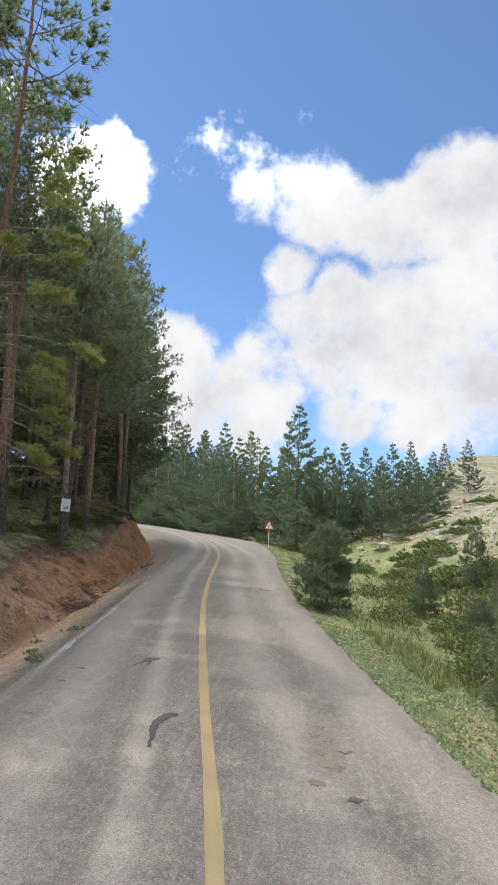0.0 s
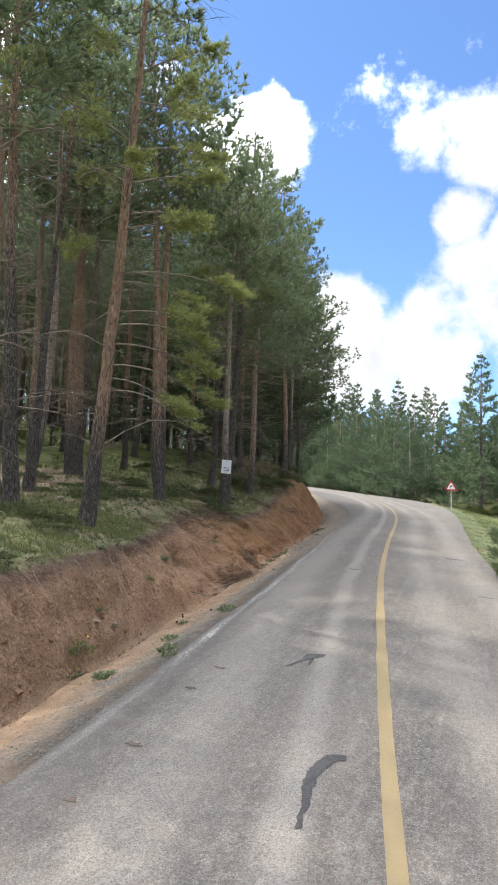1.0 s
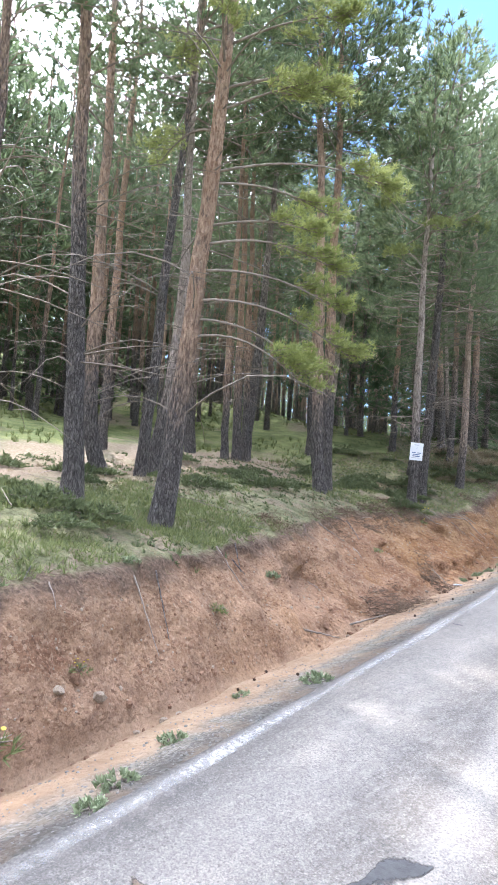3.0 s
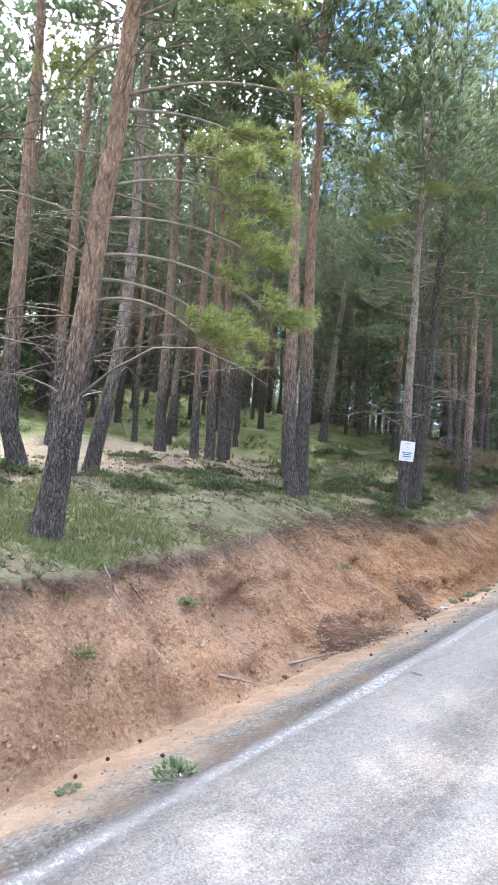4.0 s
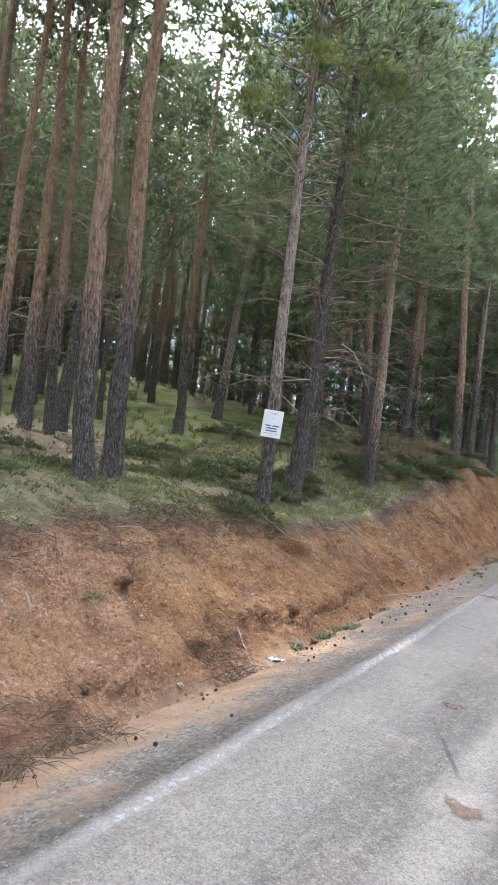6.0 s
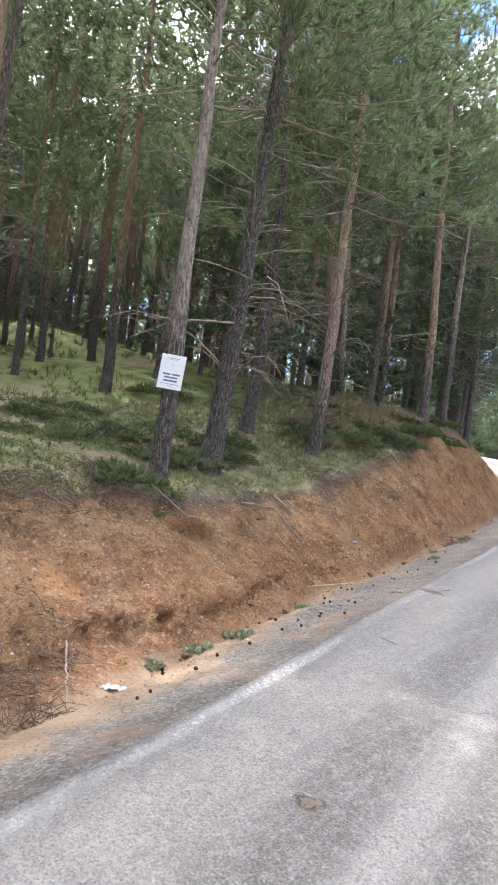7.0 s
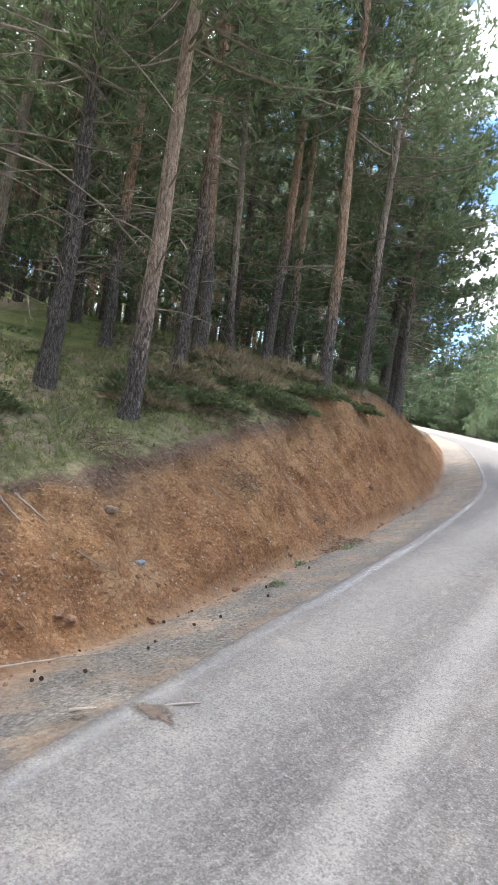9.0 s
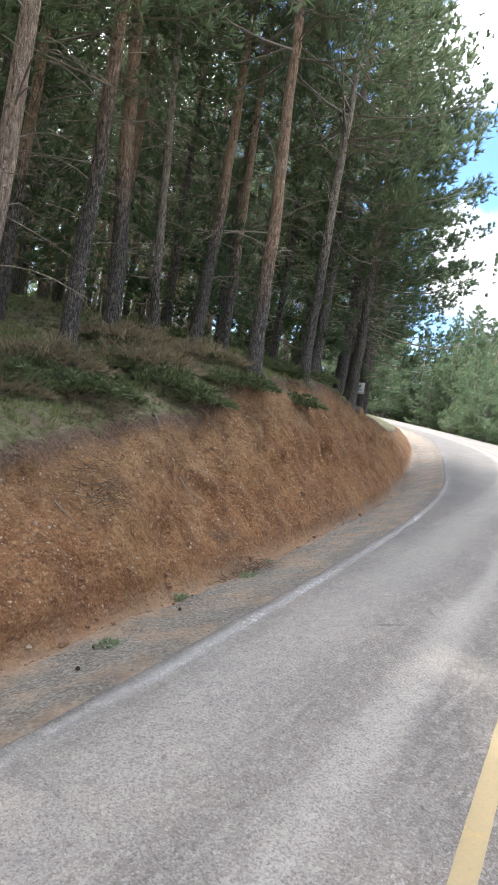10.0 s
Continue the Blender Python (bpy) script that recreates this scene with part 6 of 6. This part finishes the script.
def blot(name, ring, mat, label, lift=0.007, keep=0):
    """A flat ragged stain through an outline of places."""
    p = np.array(ring, float)
    k = len(p)
    t = np.linspace(0, k, k * 8, endpoint=False)
    q = np.stack([np.interp(t, np.arange(k + 1), np.append(p[:, i], p[0, i])) for i in (0, 1)], 1)
    q += 0.034 * np.stack([fbm(q[:, 0] * 9, q[:, 1] * 9, 3, 7), fbm(q[:, 0] * 9, q[:, 1] * 9, 3, 8)], 1)
    c = q.mean(0)
    k = len(q)
    verts, edge = [], []
    for f, e in ((1.0, 0.0), (0.72, 0.45), (0.4, 0.8)):
        inner = c + (q - c) * f if not keep else q * f + spine(q, keep) * (1 - f)
        verts += [(x - c[0], y - c[1], surface(x, y)[0] + lift) for x, y in inner]
        edge += [e] * k
    verts.append((0, 0, surface(*c)[0] + lift) if not keep else (inner.mean(0)[0] - c[0], inner.mean(0)[1] - c[1], surface(*c)[0] + lift))
    edge.append(1.0)
    faces = [(r * k + a, r * k + (a + 1) % k, (r + 1) * k + (a + 1) % k, (r + 1) * k + a) for r in range(2) for a in range(k)]
    if not keep:
        faces += [(2 * k + a, 2 * k + (a + 1) % k, 3 * k) for a in range(k)]
    else:
        faces += [(2 * k + a, 2 * k + (a + 1) % k, 2 * k + (k - 2 - a) % k, 2 * k + (k - 1 - a) % k) for a in range(k // 2 - 1)]
    me = mesh_of(name, verts, faces, mat, False, [("edge", edge)])
    single(name, me, Matrix.Translation((*c, 0)), label, "stain", "stains on the road")


blot("tar_stain", [(-0.93, 4.71), (-0.95, 4.76), (-0.98, 4.99), (-1.04, 5.24), (-1.05, 5.54), (-1.00, 5.82), (-0.82, 5.89), (-0.83, 5.75), (-0.90, 5.60), (-0.93, 5.40), (-0.92, 5.13), (-0.91, 4.88), (-0.88, 4.73)], STAIN, "dark tar stain shaped like a hook on the asphalt", keep=1)
blot("tar_stain", [(-1.84, 7.68), (-1.78, 7.85), (-1.73, 8.06), (-1.73, 8.28), (-1.66, 8.41), (-1.52, 8.43), (-1.52, 8.28), (-1.58, 8.13), (-1.65, 8.05), (-1.71, 7.92), (-1.77, 7.76)], STAIN, "dark forked tar stain on the asphalt", keep=1)
blot("tar_stain", [(-1.67, 8.12), (-1.60, 8.21), (-1.58, 8.06), (-1.57, 7.89), (-1.61, 7.87), (-1.62, 8.02)], STAIN, "dark forked tar stain on the asphalt", 0.009)
MUD_SPOTS = ((0.63, 5.7, 0.07, 0.10), (0.76, 5.58, 0.07, 0.07), (0.93, 5.28, 0.12, 0.07), (0.79, 4.78, 0.12, 0.11), (0.68, 5.2, 0.09, 0.13), (0.72, 6.0, 0.06, 0.08), (0.60, 4.4, 0.10, 0.12), (-2.27, 5.3, 0.08, 0.05), (-2.38, 7.32, 0.10, 0.05),
             (-2.23, 4.42, 0.07, 0.04), (-4.05, 21.4, 0.17, 0.09), (-4.32, 21.15, 0.07, 0.05), (-2.35, 15.5, 0.13, 0.11), (-2.9, 16.9, 0.10, 0.07))


def ragged(x, y, a, b):
    """An uneven, torn outline round a place."""
    f = rng.uniform(0.35, 1.25, 13)
    return [(x + a * f[k] * math.cos(k * 0.4833), y + b * f[k] * math.sin(k * 0.4833)) for k in range(13)]


for i, (x, y, a, b) in enumerate(MUD_SPOTS):
    blot("mud_stain", ragged(x, y, a * 1.15, b * 1.25), MUD, "dried brown mud on the asphalt", 0.006 + 0.001 * (i % 3))
blot("mud_stain", [(0.70 + 0.32 * math.cos(k * 0.7), 5.3 + 1.25 * math.sin(k * 0.7)) for k in range(9)], mat_stain("brown_film", (0.13, 0.106, 0.08), (0.18, 0.15, 0.118), 5, 0.95, 0.9, 0.55), "faint brown film of mud on the asphalt", 0.005)
for i, (x, y, a, b) in enumerate(((0.89, 4.13, 0.13, 0.06), (0.32, 13.89, 0.16, 0.08), (-0.35, 19.63, 0.36, 0.16), (-2.4, 6.6, 0.10, 0.05), (-3.2, 13.0, 0.08, 0.05))):
    blot("tar_stain", ragged(x, y, a * 1.1, b * 1.1), STAIN, "small dark tar spot on the asphalt", 0.007)

# ---------------------------------------------------------------- signs and litter


def slab(name, w, h, t, mat):
    bm = bmesh.new()
    bmesh.ops.create_cube(bm, size=1.0, matrix=Matrix.Diagonal((w, t, h, 1)))
    bmesh.ops.bevel(bm, geom=bm.edges[:], offset=min(w, t, h) * 0.2, segments=1, affect="EDGES")
    me = bpy.data.meshes.new(name)
    bm.to_mesh(me)
    bm.free()
    me.materials.append(mat)
    return me


def notice(m, label):
    ob = thing("paper_notice", label, "notice", m, "notices on trees")
    sheet = part("sheet", slab("sheet", 0.30, 0.42, 0.006, PAPER), ob)

    def bar(x, z, w, h, mat):
        p = part("printed_line", slab("printed_line", w, h, 0.002, mat), sheet)
        p.location = (x, -0.005, z)

    bar(0, 0.165, 0.14, 0.006, INK_GREY)
    bar(0, 0.15, 0.10, 0.005, INK_GREY)
    bar(0, 0.085, 0.008, 0.035, INK_GREY)
    for z, words in ((-0.03, ((-0.055, 0.09), (0.06, 0.10))), (-0.07, ((0.0, 0.16),)), (-0.11, ((0.0, 0.17),))):
        for x, w in words:
            bar(x, z, w, 0.02, INK_BLUE)
    bar(0, -0.15, 0.22, 0.006, INK_GREY)
    bar(0, -0.175, 0.05, 0.005, INK_GREY)


notice(Matrix.Translation((-7.07, 20.03, 3.60)) @ Euler((radians(-2), radians(3.5), radians(33))).to_matrix().to_4x4(), "white printed paper notice fixed to a pine trunk")
notice(Matrix.Translation((-12.0, 45.0, 5.5)) @ Euler((0, 0, radians(20))).to_matrix().to_4x4(), "white notice on a shaded trunk by the bend")


def prism(name, pts, t, mat):
    bm = bmesh.new()
    a = [bm.verts.new((x, -t / 2, z)) for x, z in pts]
    b = [bm.verts.new((x, t / 2, z)) for x, z in pts]
    bm.faces.new(a)
    bm.faces.new(b[::-1])
    for i in range(len(pts)):
        j = (i + 1) % len(pts)
        bm.faces.new((a[j], a[i], b[i], b[j]))
    bmesh.ops.recalc_face_normals(bm, faces=bm.faces)
    me = bpy.data.meshes.new(name)
    bm.to_mesh(me)
    bm.free()
    me.materials.append(mat)
    return me


def round_tri(r, c):
    out = []
    for k in range(3):
        a = radians(90 + 120 * k)
        cx, cz = (r - 2 * c) * math.cos(a), (r - 2 * c) * math.sin(a)
        out += [(cx + c * math.cos(a + radians(s)), cz + c * math.sin(a + radians(s))) for s in (-60, -30, 0, 30, 60)]
    return out


def warning_sign(x, y, turn):
    ob = thing("warning_sign", "red-bordered triangular bend warning sign on a steel post", "road sign", Matrix.Translation((x, y, surface(x, y)[0] - 0.1)) @ Matrix.Rotation(radians(turn), 4, "Z"))
    s = Soup()
    s.tube([(0, 0.04, 0), (0, 0.04, 2.15)], (0.03, 0.03), 10)
    part("post", s.mesh("post", STEEL), ob)
    plate = part("backplate", prism("backplate", round_tri(0.53, 0.05), 0.006, STEEL), ob, "galvanised steel backplate")
    plate.location = (0, 0.006, 1.85)
    border = part("border", prism("border", round_tri(0.53, 0.05), 0.006, SIGN_RED), ob, "red border")
    border.location = (0, 0.0, 1.85)
    panel = part("panel", prism("panel", round_tri(0.36, 0.03), 0.006, SIGN_WHITE), ob, "white panel")
    panel.location = (0, -0.005, 1.85)
    arc = [(-0.10, -0.13), (-0.10, -0.02), (-0.06, 0.07), (0.03, 0.09), (0.03, 0.125), (0.11, 0.065), (0.03, 0.0), (0.03, 0.035), (-0.02, 0.02), (-0.045, -0.03), (-0.045, -0.13)]
    part("bend_arrow", prism("bend_arrow", arc, 0.006, SIGN_BLACK), panel, "black bend arrow").location = (0, -0.005, 0)


warning_sign(-1.22, 52.0, 2)
# crumpled wrapper in the ditch
bm = bmesh.new()
bmesh.ops.create_grid(bm, x_segments=8, y_segments=5, size=0.5)
for v in bm.verts:
    v.co = Vector((v.co.x * 0.30, v.co.y * 0.15, 0.03 + 0.05 * noise.noise(v.co * 6)))
wrap = bpy.data.meshes.new("wrapper")
bmesh.ops.solidify(bm, geom=bm.faces[:], thickness=0.003)
bm.to_mesh(wrap)
bm.free()
wrap.materials.append(PLASTIC)
single("wrapper", wrap, Matrix.Translation((-5.02, 17.68, surface(-5.02, 17.68)[0] - 0.005)) @ Matrix.Rotation(0.6, 4, "Z") @ Matrix.Scale(0.6, 4), "crumpled blue plastic wrapper in the ditch", "litter")
